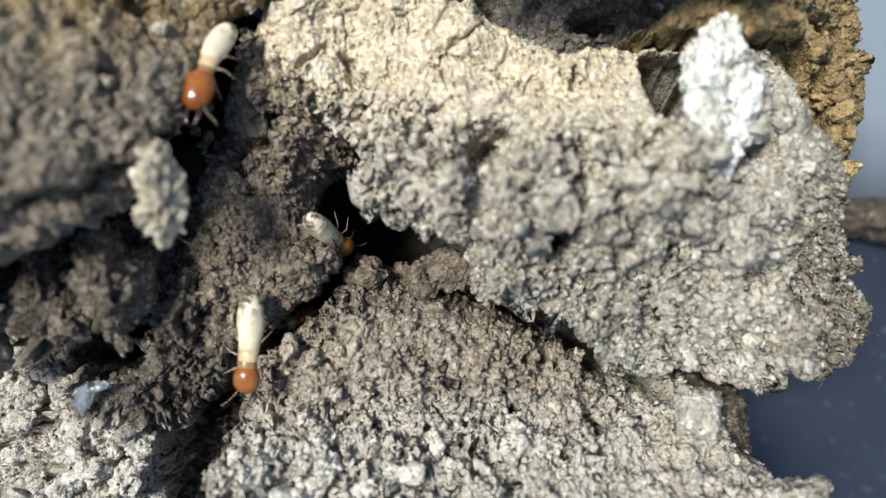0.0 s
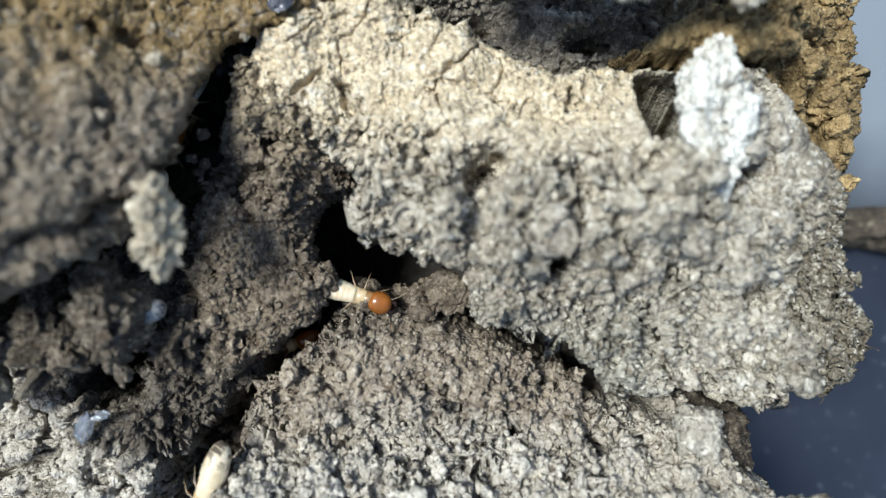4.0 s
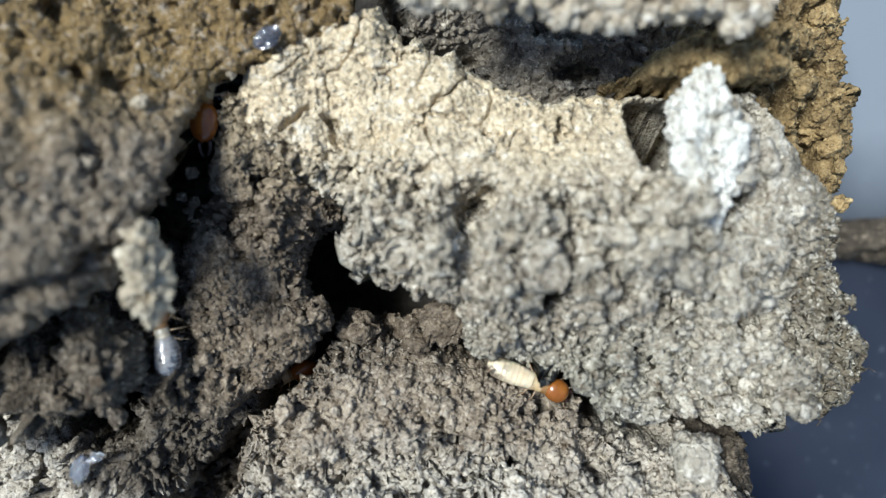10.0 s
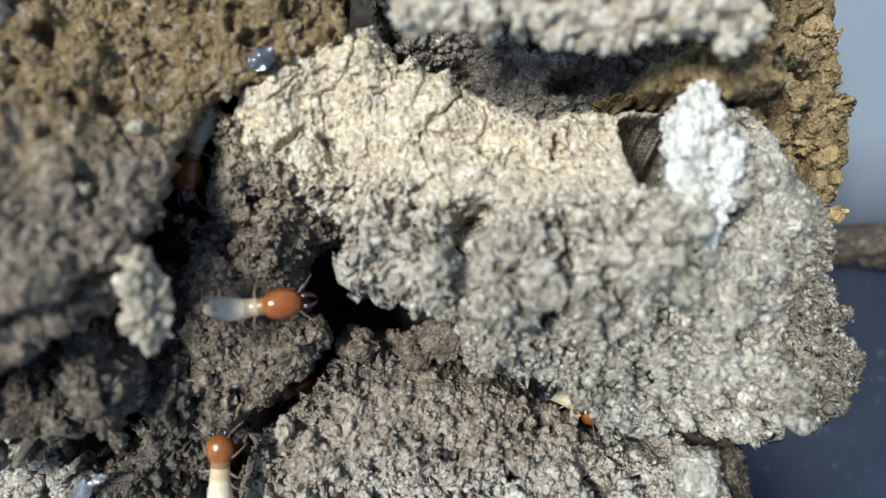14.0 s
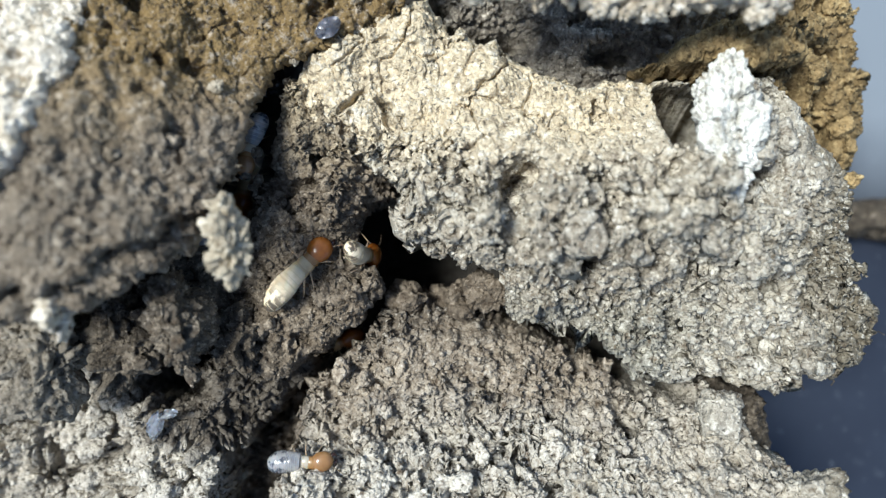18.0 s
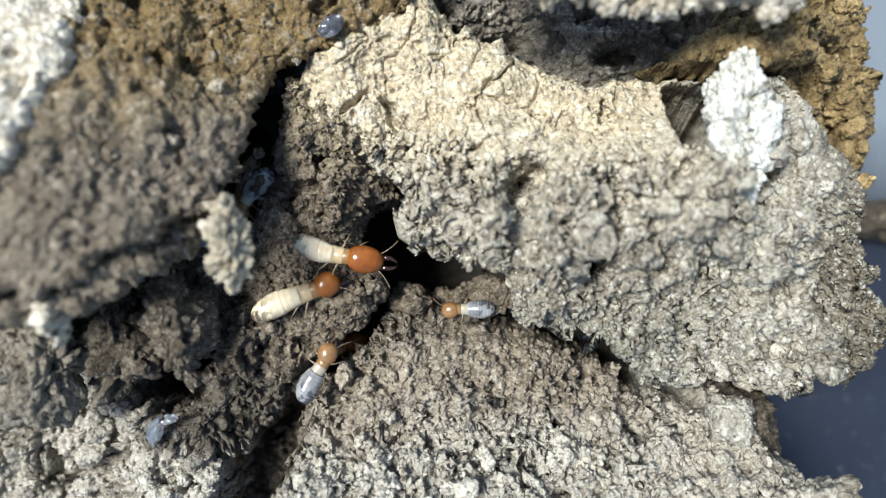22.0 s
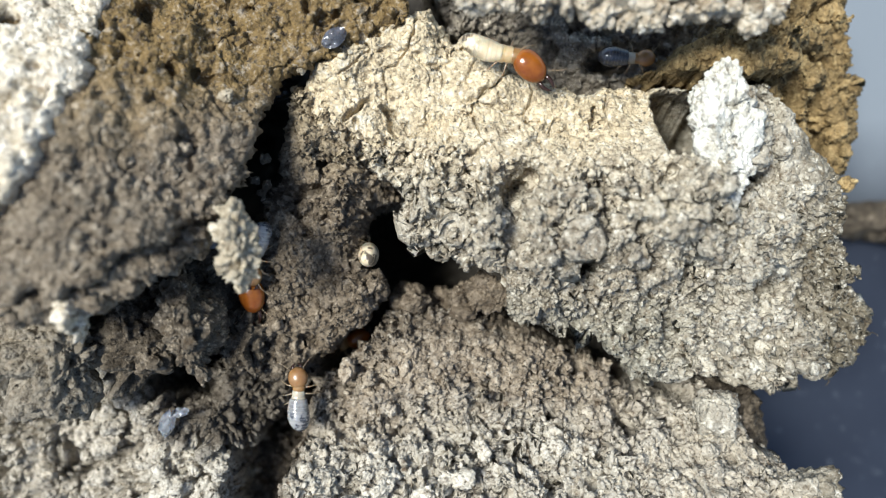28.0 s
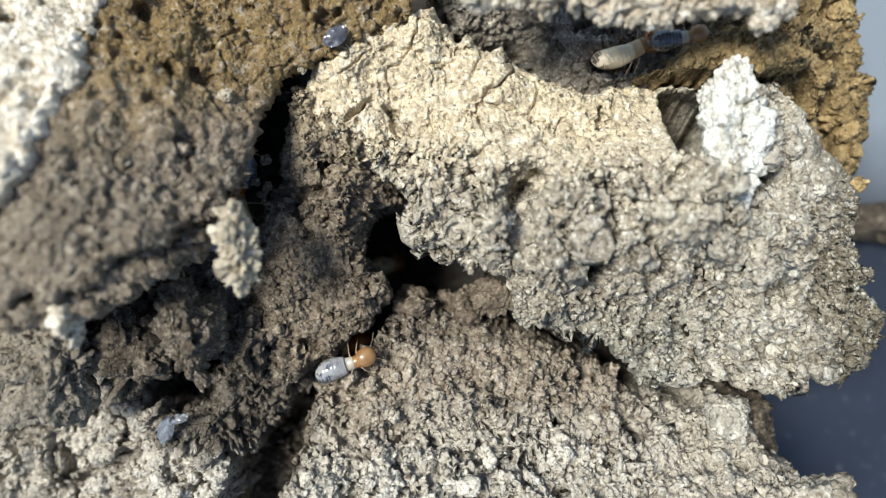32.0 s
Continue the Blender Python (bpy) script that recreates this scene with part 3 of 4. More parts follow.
patch = lump("white_crust", (1.42, 0.575, 0.19), (0.19, 0.44, 0.17), CRUST, nest, "chalky white crust patch", (0, 0, 4), 0.075, 0.085, 0.45, 0.45, boxy=0.85, seed=73, mesh=FINE_BALL)
clump = lump("hanging_clump", (-1.43, -0.09, 0.56), (0.135, 0.235, 0.15), PALE, nest, "pale ragged clump hanging from the wall", (0, 0, 14), 0.065, 0.06, 0.40, 0.4, seed=79, mesh=FINE_BALL)
lump("pointed_clod", (-1.88, -0.56, 0.12), (0.18, 0.33, 0.28), RAMP, nest, "grey-brown pointed clod in the pit", (0, 0, 8), 0.09, 0.09, 0.45, 0.5, seed=83, mesh=FINE_BALL)
lump("pit_rim", (-2.35, -0.30, 0.56), (0.085, 0.32, 0.20), SUNLIT_EARTH, nest, "rim of earth beside the pit, pale as if sunlit", (0, 0, 6), 0.07, 0.10, 0.35, seed=84, mesh=FINE_BALL)
for k, (x, y, z, a, b, c) in enumerate(((-2.1, -0.35, -0.25, 0.25, 0.2, 0.25), (-1.7, -0.15, -0.35, 0.2, 0.2, 0.2), (-2.3, -0.75, -0.1, 0.25, 0.18, 0.25),
                                        (-1.62, -0.72, -0.2, 0.22, 0.16, 0.16), (-2.75, -0.75, 0.1, 0.35, 0.2, 0.3))):
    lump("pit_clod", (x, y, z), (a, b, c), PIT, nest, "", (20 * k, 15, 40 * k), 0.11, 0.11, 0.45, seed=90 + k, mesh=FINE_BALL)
for k, (x, y, z, a, b, c) in enumerate(((-0.78, -0.36, -0.32, 0.09, 0.10, 0.16), (-0.52, -0.48, -0.52, 0.12, 0.10, 0.2), (-0.3, -0.50, -0.66, 0.10, 0.10, 0.2),
                                        (-0.03, -0.41, -0.36, 0.11, 0.09, 0.14), (0.07, -0.45, -0.32, 0.10, 0.08, 0.12), (-0.14, -0.48, -0.44, 0.09, 0.08, 0.14))):
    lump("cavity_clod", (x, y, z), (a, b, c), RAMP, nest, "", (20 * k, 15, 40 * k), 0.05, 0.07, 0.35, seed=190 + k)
for k, (x, y, z, a) in enumerate(((-0.10, 1.26, 0.56, 0.09), (0.08, 1.28, 0.58, 0.08), (0.25, 1.27, 0.56, 0.10), (0.43, 1.24, 0.57, 0.09), (0.60, 1.20, 0.55, 0.09),
                                  (0.74, 1.18, 0.56, 0.08), (0.87, 1.16, 0.55, 0.09), (1.02, 1.19, 0.57, 0.08), (1.16, 1.21, 0.55, 0.08), (1.30, 1.23, 0.56, 0.08),
                                  (1.44, 1.17, 0.53, 0.09), (1.57, 1.23, 0.55, 0.08))):
    lump("ledge_clod", (x, y, z), (a * 1.15, a, a * 0.9), LEDGE, nest, "", (20 * k, 15 * k, 40 * k), 0.05, 0.055, 0.5, seed=220 + k)
for k, (x, y, z, a) in enumerate(((-1.72, 0.00, 0.42, 0.10), (-1.84, -0.06, 0.50, 0.11), (-1.93, -0.17, 0.58, 0.12), (-2.06, -0.26, 0.62, 0.12), (-2.20, -0.32, 0.64, 0.10),
                                  (-2.42, -0.36, 0.62, 0.13), (-2.62, -0.38, 0.6, 0.12), (-1.90, -0.10, 0.30, 0.12), (-2.08, -0.22, 0.34, 0.14))):
    lump("wall_clod", (x, y, z), (a * 1.1, a, a), WALL, nest, "", (25 * k, 10 * k, 35 * k), 0.05, 0.08, 0.5, seed=240 + k)
# pale lump stands in for the glint of a droplet
lump("pale_fleck", (-1.56, 0.80, 0.34), (0.055, 0.042, 0.022), PALE, nest, "pale fleck on the ochre wall in place of a droplet's glint", (0, 0, 20), 0.015, 0.05, 0.4, seed=270)
lump("pale_pebble", (-1.17, 1.02, 0.06), (0.032, 0.036, 0.03), PALE, nest, "small pale pebble beside the crack", (0, 0, 20), 0.010, 0.05, 0.4, seed=271)
clods("mound_clod", 34, mound_top, (-1.25, 1.6, -2.0, -1.28), 0.045, 0.11, MOUND, 400, 0.55)
clods("mound_clod", 14, mound_top, (-0.95, 1.2, -1.28, -0.85), 0.035, 0.07, MOUND, 470, 0.6)
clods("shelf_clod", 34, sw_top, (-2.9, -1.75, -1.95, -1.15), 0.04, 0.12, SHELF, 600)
clods("ramp_clod", 26, ramp_top, (-1.55, -0.9, -0.75, 0.55), 0.025, 0.06, RAMP, 650)
clods("wall_clod", 20, wall_top, (-2.3, -1.72, 0.1, 0.8), 0.03, 0.08, WALL, 690)
clods("ochre_clod", 22, ochre_top, (1.95, 2.55, 0.3, 1.5), 0.035, 0.09, ORANGE, 730)
for k, (x, y, z, a) in enumerate(((1.60, 0.74, 0.02, 0.10), (1.66, 0.58, 0.06, 0.11), (1.72, 0.72, -0.06, 0.10), (1.62, 0.88, -0.06, 0.08), (1.78, 0.54, 0.0, 0.10), (1.60, 0.44, 0.12, 0.08))):
    lump("slab_clod", (x, y, z), (a * 1.1, a, a * 0.8), SLAB, nest, "", (25 * k, 10 * k, 35 * k), 0.045, 0.07, 0.5, seed=760 + k)
lump("pale_block", (1.49, -1.19, -0.14), (0.125, 0.15, 0.14), SLAB, nest, "pale squarish block set in the mound", (8, -6, -12), 0.045, 0.07, 0.3, boxy=0.6, seed=201)
lump("pale_spur", (1.97, -1.67, -0.02), (0.18, 0.15, 0.15), SLAB, nest, "pale granular spur at the nest's edge", (0, 0, 0), 0.08, 0.08, 0.35, seed=205)

def rootlets():
    """Dry fibres sticking out of the slab's far tip and lower rim."""
    rng = np.random.default_rng(77)
    for x, y, z, aim, long in ((2.46, -0.62, -0.35, 8, 0.26), (2.50, -0.74, -0.38, -4, 0.30), (2.44, -0.84, -0.42, -22, 0.20), (2.30, -0.96, -0.45, -38, 0.24),
                               (2.36, -0.46, -0.32, 20, 0.16), (2.05, -1.02, -0.40, -60, 0.20), (2.48, -0.68, -0.42, 2, 0.20), (2.40, -0.92, -0.46, -30, 0.16)):
        pts, r, a, long = [], 0.011 * rng.uniform(0.6, 1.2), radians(aim), 0.6 * long
        for k in range(6):
            pts.append((x + long * k / 5 * math.cos(a), y + long * k / 5 * math.sin(a), z + 0.02 * math.sin(1.7 * k + x * 9)))
            a += radians(rng.uniform(-14, 14))
        verts, faces = limb(pts, [r * (1 - 0.13 * k) for k in range(6)], 6)
        me = bpy.data.meshes.new("rootlet")
        me.from_pydata([((vx) * CM, vy * CM, (vz + LIFT) * CM) for vx, vy, vz in verts], [], faces)
        me.materials.append(PIT)
        ob = new("rootlet", me)
        ob.parent = nest


root = tagged(new("root_fragment"), "dry grey-brown root fragment lying on the table beside the nest", "root")
lump("fibre_core", (3.9, 0.08, -1.98), (0.85, 0.20, 0.20), PIT, root, "", (0, 0, -4), 0.05, 0.1, 0.3, seed=301)

grains("slab_crumb", slab, 6500, 0.006, 0.030, SLAB, nest, "pale grey and tan earth crumbs on the slab",
       lambda x, y: 0.025 + bell(x, y, 1.0, -0.2, 1.3, 0.40), seed=101)
grains("mound_crumb", mound, 5500, 0.006, 0.030, MOUND, nest, "brown earth crumbs on the mound", seed=102)
grains("shelf_crumb", sw, 1200, 0.008, 0.032, SHELF, nest, "pale earth pellets on the shelf", seed=103)
grains("ramp_crumb", ramp, 2200, 0.005, 0.022, RAMP, nest, "brown-grey earth crumbs on the ramp", seed=104)
grains("wall_crumb", wall, 1000, 0.006, 0.024, WALL, nest, "grey-brown earth crumbs on the wall", lambda x, y: (x < -1.66).astype(float) + 0.02, seed=105)
grains("ochre_crumb", ochre, 1500, 0.006, 0.026, ORANGE, nest, "ochre earth crumbs", seed=106)
grains("ledge_crumb", ledge, 400, 0.008, 0.025, LEDGE, nest, "pinkish earth crumbs on the ledge", seed=107)
grains("recess_crumb", recess, 900, 0.006, 0.025, DAMP, nest, "dark damp earth crumbs", seed=108)


# ---- termites ----
def chitin(name, colour, second, rough, soft, clear=0.0):
    """Smooth horny skin of a termite, slightly see-through."""
    mat, tree, shader = material(name)
    place = node(tree, "ShaderNodeTexCoord").outputs["Object"]
    mix = mixed(tree, stretched(tree, noise_of(tree, place, 900, 3.0), 0.35, 0.65), colour, second)
    tree.links.new(mix, shader.inputs["Base Color"])
    finish_skin(tree, shader, place, rough, soft, clear)
    return mat


def finish_skin(tree, shader, place, rough, soft, clear):
    shader.inputs["Roughness"].default_value = rough
    shader.inputs["Subsurface Weight"].default_value = soft
    shader.inputs["Subsurface Radius"].default_value = (1.0, 0.6, 0.35)
    shader.inputs["Subsurface Scale"].default_value = 0.0003
    shader.inputs["Coat Weight"].default_value = clear
    shader.inputs["Coat Roughness"].default_value = 0.10
    shader.inputs["IOR"].default_value = 1.38
    bump = node(tree, "ShaderNodeBump", Strength=0.45, Distance=0.00003)
    tree.links.new(noise_of(tree, place, 3200, 3.0), bump.inputs["Height"])
    tree.links.new(bump.outputs[0], shader.inputs["Normal"])


def belly(name, colour, second, joint, gut, gut_from, gut_to, amount, joints, rough, clear):
    """Skin of a segmented abdomen: pale plates, narrow joints between them, and the gut's dark marks where it shines through from gut_from (the tail) to gut_to, as shares of its length."""
    mat, tree, shader = material(name)
    coords = node(tree, "ShaderNodeTexCoord")
    place, share = coords.outputs["Object"], coords.outputs["Generated"]
    cut = node(tree, "ShaderNodeSeparateXYZ")
    tree.links.new(share, cut.inputs[0])
    wander = node(tree, "ShaderNodeMath", )
    wander.operation = "MULTIPLY_ADD"
    wander.inputs[1].default_value = 0.05
    tree.links.new(noise_of(tree, place, 1300, 2.0), wander.inputs[0])
    tree.links.new(cut.outputs[0], wander.inputs[2])
    turns = node(tree, "ShaderNodeMath")
    turns.operation = "MULTIPLY"
    turns.inputs[1].default_value = 9 * math.pi
    tree.links.new(wander.outputs[0], turns.inputs[0])
    wave = node(tree, "ShaderNodeMath")
    wave.operation = "SINE"
    tree.links.new(turns.outputs[0], wave.inputs[0])
    crease = node(tree, "ShaderNodeMath")
    crease.operation = "ABSOLUTE"
    tree.links.new(wave.outputs[0], crease.inputs[0])
    mix = mixed(tree, stretched(tree, noise_of(tree, place, 1100, 3.0), 0.36, 0.62), colour, second)
    there = node(tree, "ShaderNodeMath")
    there.operation = "MULTIPLY"
    tree.links.new(stretched(tree, noise_of(tree, place, 1900, 3.0, 0.55), 0.62 - amount, 0.70 - amount), there.inputs[0])
    middle = stretched(tree, cut.outputs[0], gut_to, gut_from)
    tree.links.new(middle, there.inputs[1])
    mix = mixed(tree, there.outputs[0], mix, gut)
    mix = mixed(tree, stretched(tree, crease.outputs[0], joints, 0.0), mix, joint)
    tree.links.new(mix, shader.inputs["Base Color"])
    finish_skin(tree, shader, place, rough, 0.3, clear)
    return mat


AMBER = chitin("amber_head", (0.27, 0.098, 0.016), (0.17, 0.054, 0.008), 0.24, 0.3, 0.35)
RUSTY = chitin("rust_head", (0.28, 0.092, 0.012), (0.17, 0.046, 0.006), 0.20, 0.3, 0.45)
HONEY = chitin("honey_head", (0.27, 0.150, 0.062), (0.19, 0.095, 0.036), 0.26, 0.35, 0.35)
NECK = chitin("amber_neck", (0.27, 0.155, 0.06), (0.19, 0.10, 0.035), 0.28, 0.35, 0.2)
CREAM = belly("cream_skin", (0.71, 0.61, 0.43), (0.58, 0.475, 0.31), (0.50, 0.42, 0.28), (0.10, 0.078, 0.055), 0.15, 0.60, 0.16, 0.30, 0.28, 0.3)
GLASSY = belly("glassy_grey_skin", (0.30, 0.29, 0.275), (0.20, 0.195, 0.19), (0.35, 0.345, 0.33), (0.05, 0.054, 0.066), 0.45, 0.95, 0.13, 0.20, 0.14, 0.9)
DUSKY = belly("dusky_blue_skin", (0.075, 0.08, 0.095), (0.04, 0.042, 0.05), (0.16, 0.165, 0.17), (0.02, 0.022, 0.03), 0.45, 0.95, 0.13, 0.16, 0.16, 0.9)
TAWNY = chitin("tawny_skin", (0.52, 0.40, 0.23), (0.38, 0.265, 0.135), 0.28, 0.35, 0.25)
PALLID = chitin("pallid_skin", (0.40, 0.36, 0.28), (0.29, 0.25, 0.18), 0.25, 0.35, 0.3)
SMOKY = chitin("smoky_membrane", (0.20, 0.20, 0.22), (0.08, 0.085, 0.10), 0.28, 0.1, 0.5)
CLEAR = chitin("clear_membrane", (0.55, 0.57, 0.60), (0.30, 0.30, 0.31), 0.08, 0.2, 1.0)
for film, clearness in ((SMOKY, 0.55), (CLEAR, 0.7)):
    skin = film.node_tree.nodes["Principled BSDF"]
    skin.inputs["Transmission Weight"].default_value = clearness
    skin.inputs["Roughness"].default_value = 0.12
LIMB = chitin("pale_limb", (0.30, 0.225, 0.145), (0.22, 0.155, 0.095), 0.35, 0.3)
JAW = chitin("dark_jaw", (0.035, 0.016, 0.010), (0.02, 0.01, 0.008), 0.2, 0.0, 0.5)


def loft(rings, sides=14):
    """Vertices and faces of a round body through rings of (x, y, z, half width, half height), with closed ends, along x."""
    verts, faces = [], []
    for x, y, z, a, b in rings:
        for k in range(sides):
            w = 2 * math.pi * k / sides
            verts.append((x, y + a * math.cos(w), z + b * math.sin(w)))
    n = len(rings)
    for i in range(n - 1):
        for k in range(sides):
            j = (k + 1) % sides
            faces.append((i * sides + k, i * sides + j, (i + 1) * sides + j, (i + 1) * sides + k))
    faces.append(tuple(reversed(range(sides))))
    faces.append(tuple(range((n - 1) * sides, n * sides)))
    return verts, faces


def limb(points, radii, sides=7):
    """A thin tapered rod through points."""
    verts, faces = [], []
    pts = [Vector(p) for p in points]
    for i, (p, r) in enumerate(zip(pts, radii)):
        way = (pts[min(i + 1, len(pts) - 1)] - pts[max(i - 1, 0)]).normalized()
        side = way.cross(Vector((0.13, 0.21, 1))).normalized()
        up = side.cross(way)
        for k in range(sides):
            w = 2 * math.pi * k / sides
            verts.append(tuple(p + side * (r * math.cos(w)) + up * (r * math.sin(w))))
    for i in range(len(pts) - 1):
        for k in range(sides):
            j = (k + 1) % sides
            faces.append((i * sides + k, i * sides + j, (i + 1) * sides + j, (i + 1) * sides + k))
    faces.append(tuple(reversed(range(sides))))
    faces.append(tuple(range((len(pts) - 1) * sides, len(pts) * sides)))
    return verts, faces


def part(name, shape, mat, parent, at=(0, 0, 0), label=""):
    """Links a shape in cm as one mesh under a thing or a part, with its own origin."""
    me = bpy.data.meshes.new(name)
    me.from_pydata([tuple(c * CM for c in v) for v in shape[0]], [], shape[1])
    for polygon in me.polygons:
        polygon.use_smooth = True
    me.materials.append(mat)
    ob = new(name, me)
    ob.parent = parent
    ob.location = [c * CM for c in at]
    return tagged(ob, label) if label else ob


def oval(length, wide, tall, steps=12, blunt=2.0, ripple=0.0, waves=0):
    """Rings of an egg-shaped body along x, from 0 to length; ripple: how deep its segments are creased."""
    rings = []
    for i in range(steps + 1):
        u = i / steps
        k = max(0.04, (1 - abs(2 * u - 1) ** blunt)) ** 0.5
        k *= 1 - ripple * abs(math.sin(math.pi * waves * u)) ** 8 if waves else 1
        rings.append((length * u, 0, 0, wide * k, tall * k))
    return rings


def build_termite(size, head_mat, body_mat, label, soldier=False, bend=0.0, curl=0.0):
    """A termite about size cm from its head's middle to its tail, head towards x, feet at height 0. bend: how far its head turns, degrees; curl: how far its tail lies aside."""
    s = size / 0.46
    thing = tagged(new("termite"), label, "termite", "termites on the nest")
    glassy = body_mat in (GLASSY, DUSKY)
    plump = 1.28 if glassy else 1.0
    long = (0.27 if soldier or glassy else 0.31) * s
    marks, girth = (0, 0.03, 0.10, 0.22, 0.40, 0.62, 0.85, 1.0), (0.20, 0.45, 0.72, 0.95, 1.06, 1.03, 0.90, 0.78)
    rings = []
    for i in range(49):
        u = i / 48
        k = float(np.interp(u, marks, girth)) * (1 - 0.05 * (1 - abs(math.sin(math.pi * 9 * u))) ** 5)
        rings.append((long * u, curl * s * (1 - u) ** 2, -0.010 * s * (1 - u) ** 2, 0.070 * s * k * plump, 0.062 * s * k * plump))
    skin, tiles = loft(rings, 20)
    skin = [(x, y * (1 + 0.07 * noise.noise(Vector((9 * x / s, 12 * z, 50 * size)))), z * (1 + 0.06 * noise.noise(Vector((14 * x / s, 3, 30 * size))))) for x, y, z in skin]
    part("abdomen", (skin, tiles), body_mat, thing, (-long, 0, 0.072 * s), "segmented whitish abdomen" if body_mat is CREAM else "")
    for name, start, long, wide, mat in (("hind_thorax", -0.070, 0.120, 0.059, TAWNY), ("mid_thorax", -0.010, 0.100, 0.055, TAWNY), ("neck_shield", 0.040, 0.100, 0.053, NECK)):
        part(name, loft(oval(long * s, wide * s, 0.037 * s, 14, 3.0), 16), PALLID if glassy and mat is TAWNY else mat, thing, (start * s, 0, 0.075 * s))
    hl, hw = (0.240 * s, 0.093 * s) if soldier else (0.163 * s * (1.08 if glassy else 1), 0.075 * s * (1.08 if glassy else 1))
    rings = []
    for i in range(25):
        u = i / 24
        k = max(0.03, 1 - abs(2 * u - 1) ** (2.3 if soldier else 2.2)) ** 0.5
        k *= 1.03 - 0.16 * u if soldier else 1.0
        rings.append((hl * u - 0.03 * s, 0, 0, hw * k, hw * 0.72 * k))
    head = part("head", loft(rings, 24), head_mat, thing, (0.115 * s, 0, 0.08 * s), "glossy rounded head")
    head.rotation_euler = (0, radians(8), radians(bend))
    front = hl - 0.035 * s
    for side in (-1, 1):
        reach = 0.095 * s if soldier else 0.035 * s
        part("mandible", limb([(front - 0.012 * s, side * 0.030 * s, -0.012 * s), (front + reach * 0.45, side * 0.034 * s, -0.016 * s),
                               (front + reach * 0.8, side * 0.022 * s, -0.018 * s), (front + reach, side * 0.006 * s, -0.018 * s)],
                              [0.017 * s, 0.014 * s, 0.009 * s, 0.002 * s]), JAW, head)
        pts = [(front - 0.02 * s + 0.010 * s * k, side * (hw * 0.62 + 0.006 * s * k + 0.0005 * s * k * k), 0.006 * s + 0.010 * s * math.sin(k / 3.2)) for k in range(10)]
        part("antenna", limb(pts, [0.0023 * s * (0.8 + 0.4 * (k % 2)) for k in range(10)], 6), LIMB, head)
        for n, (x, swing) in enumerate(((0.095, 34), (0.045, -6), (0.000, -42))):
            swing += 11 * math.sin(7 * n + 3 * side + 40 * size)
            c, d = math.cos(radians(swing)), math.sin(radians(swing))
            knee, foot = 0.070 * s, 0.135 * s
            pts = [(0, 0, 0), (d * knee * 0.5, side * c * knee * 0.5, 0.008 * s), (d * knee, side * c * knee, 0.012 * s),
                   (d * foot * 0.9, side * c * foot * 0.85, -0.040 * s), (d * foot * 1.12, side * c * foot, -0.060 * s)]
            part("leg", limb(pts, [0.0075 * s, 0.0070 * s, 0.0042 * s, 0.0022 * s, 0.0012 * s]), LIMB, thing, (x * s, side * 0.030 * s, 0.062 * s))
    return thing


def step_legs(thing, rows):
    """Swings the legs while the termite walks."""
    legs = [o for o in thing.children if o.name.startswith("leg")]
    spans = [(a[0], b[0], math.dist(a[1:4], b[1:4]) / max(0.1, b[0] - a[0])) for a, b in zip(rows, rows[1:])]
    for k, leg in enumerate(legs):
        x, y, z = leg.location
        keys = [(0.0, 0.0)]
        for start, stop, pace in spans:
            t = start
            while pace > 0.05 and t < stop - 0.15:
                t += 0.2
                keys.append((round(t, 2), 17 * math.sin(9.5 * t + math.pi * (k % 2) + 1.3 * (k // 2))))
        keys = [q for i, q in enumerate(keys) if i == 0 or q[0] > keys[i - 1][0] + 0.05]
        if keys[-1][0] < 31.8:
            keys.append((32.0, 0.0))
        walk(leg, [(t, pose(x, y, z, 0, 0, a)) for t, a in keys])


def build_flake(at, turn, mat, long, wide, label):
    """A curled scrap of glossy membrane."""
    thing = tagged(new("membrane_flake"), label, "insect remains")
    verts, faces = [], []
    for lift in (0.0, 0.006):
        for i in range(11):
            for j in range(7):
                u, v = i / 10, j / 6 * 2 - 1
                w = wide * (math.sin(math.pi * (0.06 + 0.88 * u)) ** 0.7)
                crease = 0.035 * noise.noise(Vector((u * 5, v * 2.5, at[0] * 9))) + 0.022 * noise.noise(Vector((u * 13, v * 6, at[0] * 5)))
                verts.append(((u - 0.5) * long, v * w, lift + 0.25 * wide * (1 - v * v) * math.sin(math.pi * u) + crease))
    for i in range(10):
        for j in range(6):
            q = (i * 7 + j, i * 7 + j + 1, i * 7 + j + 8, i * 7 + j + 7)
            faces.append(tuple(n + 77 for n in reversed(q)))
            faces.append(q)
    part("membrane", (verts, faces), mat, thing)
    thing.matrix_basis = Matrix.Translation([(c + d) * CM for c, d in zip(at, (0, 0, LIFT))]) @ pose(0, 0, 0, *turn)
    return thing


rootlets()
build_flake((-0.95, 1.19, 0.13), (20, 0, 35), SMOKY, 0.17, 0.055, "dark glossy grey scrap of membrane stuck in the crack")
build_flake((-2.10, -1.24, -0.10), (15, -20, 70), CLEAR, 0.22, 0.05, "shiny whitish scrap of membrane on the shelf")
build_flake((-2.02, -1.17, -0.09), (-25, 10, 10), CLEAR, 0.13, 0.035, "small shiny scrap of membrane on the shelf")

build_flake((-1.39, 0.98, -0.36), (10, 25, 72), SMOKY, 0.24, 0.06, "dark bluish scrap of membrane lodged deep in the crack")

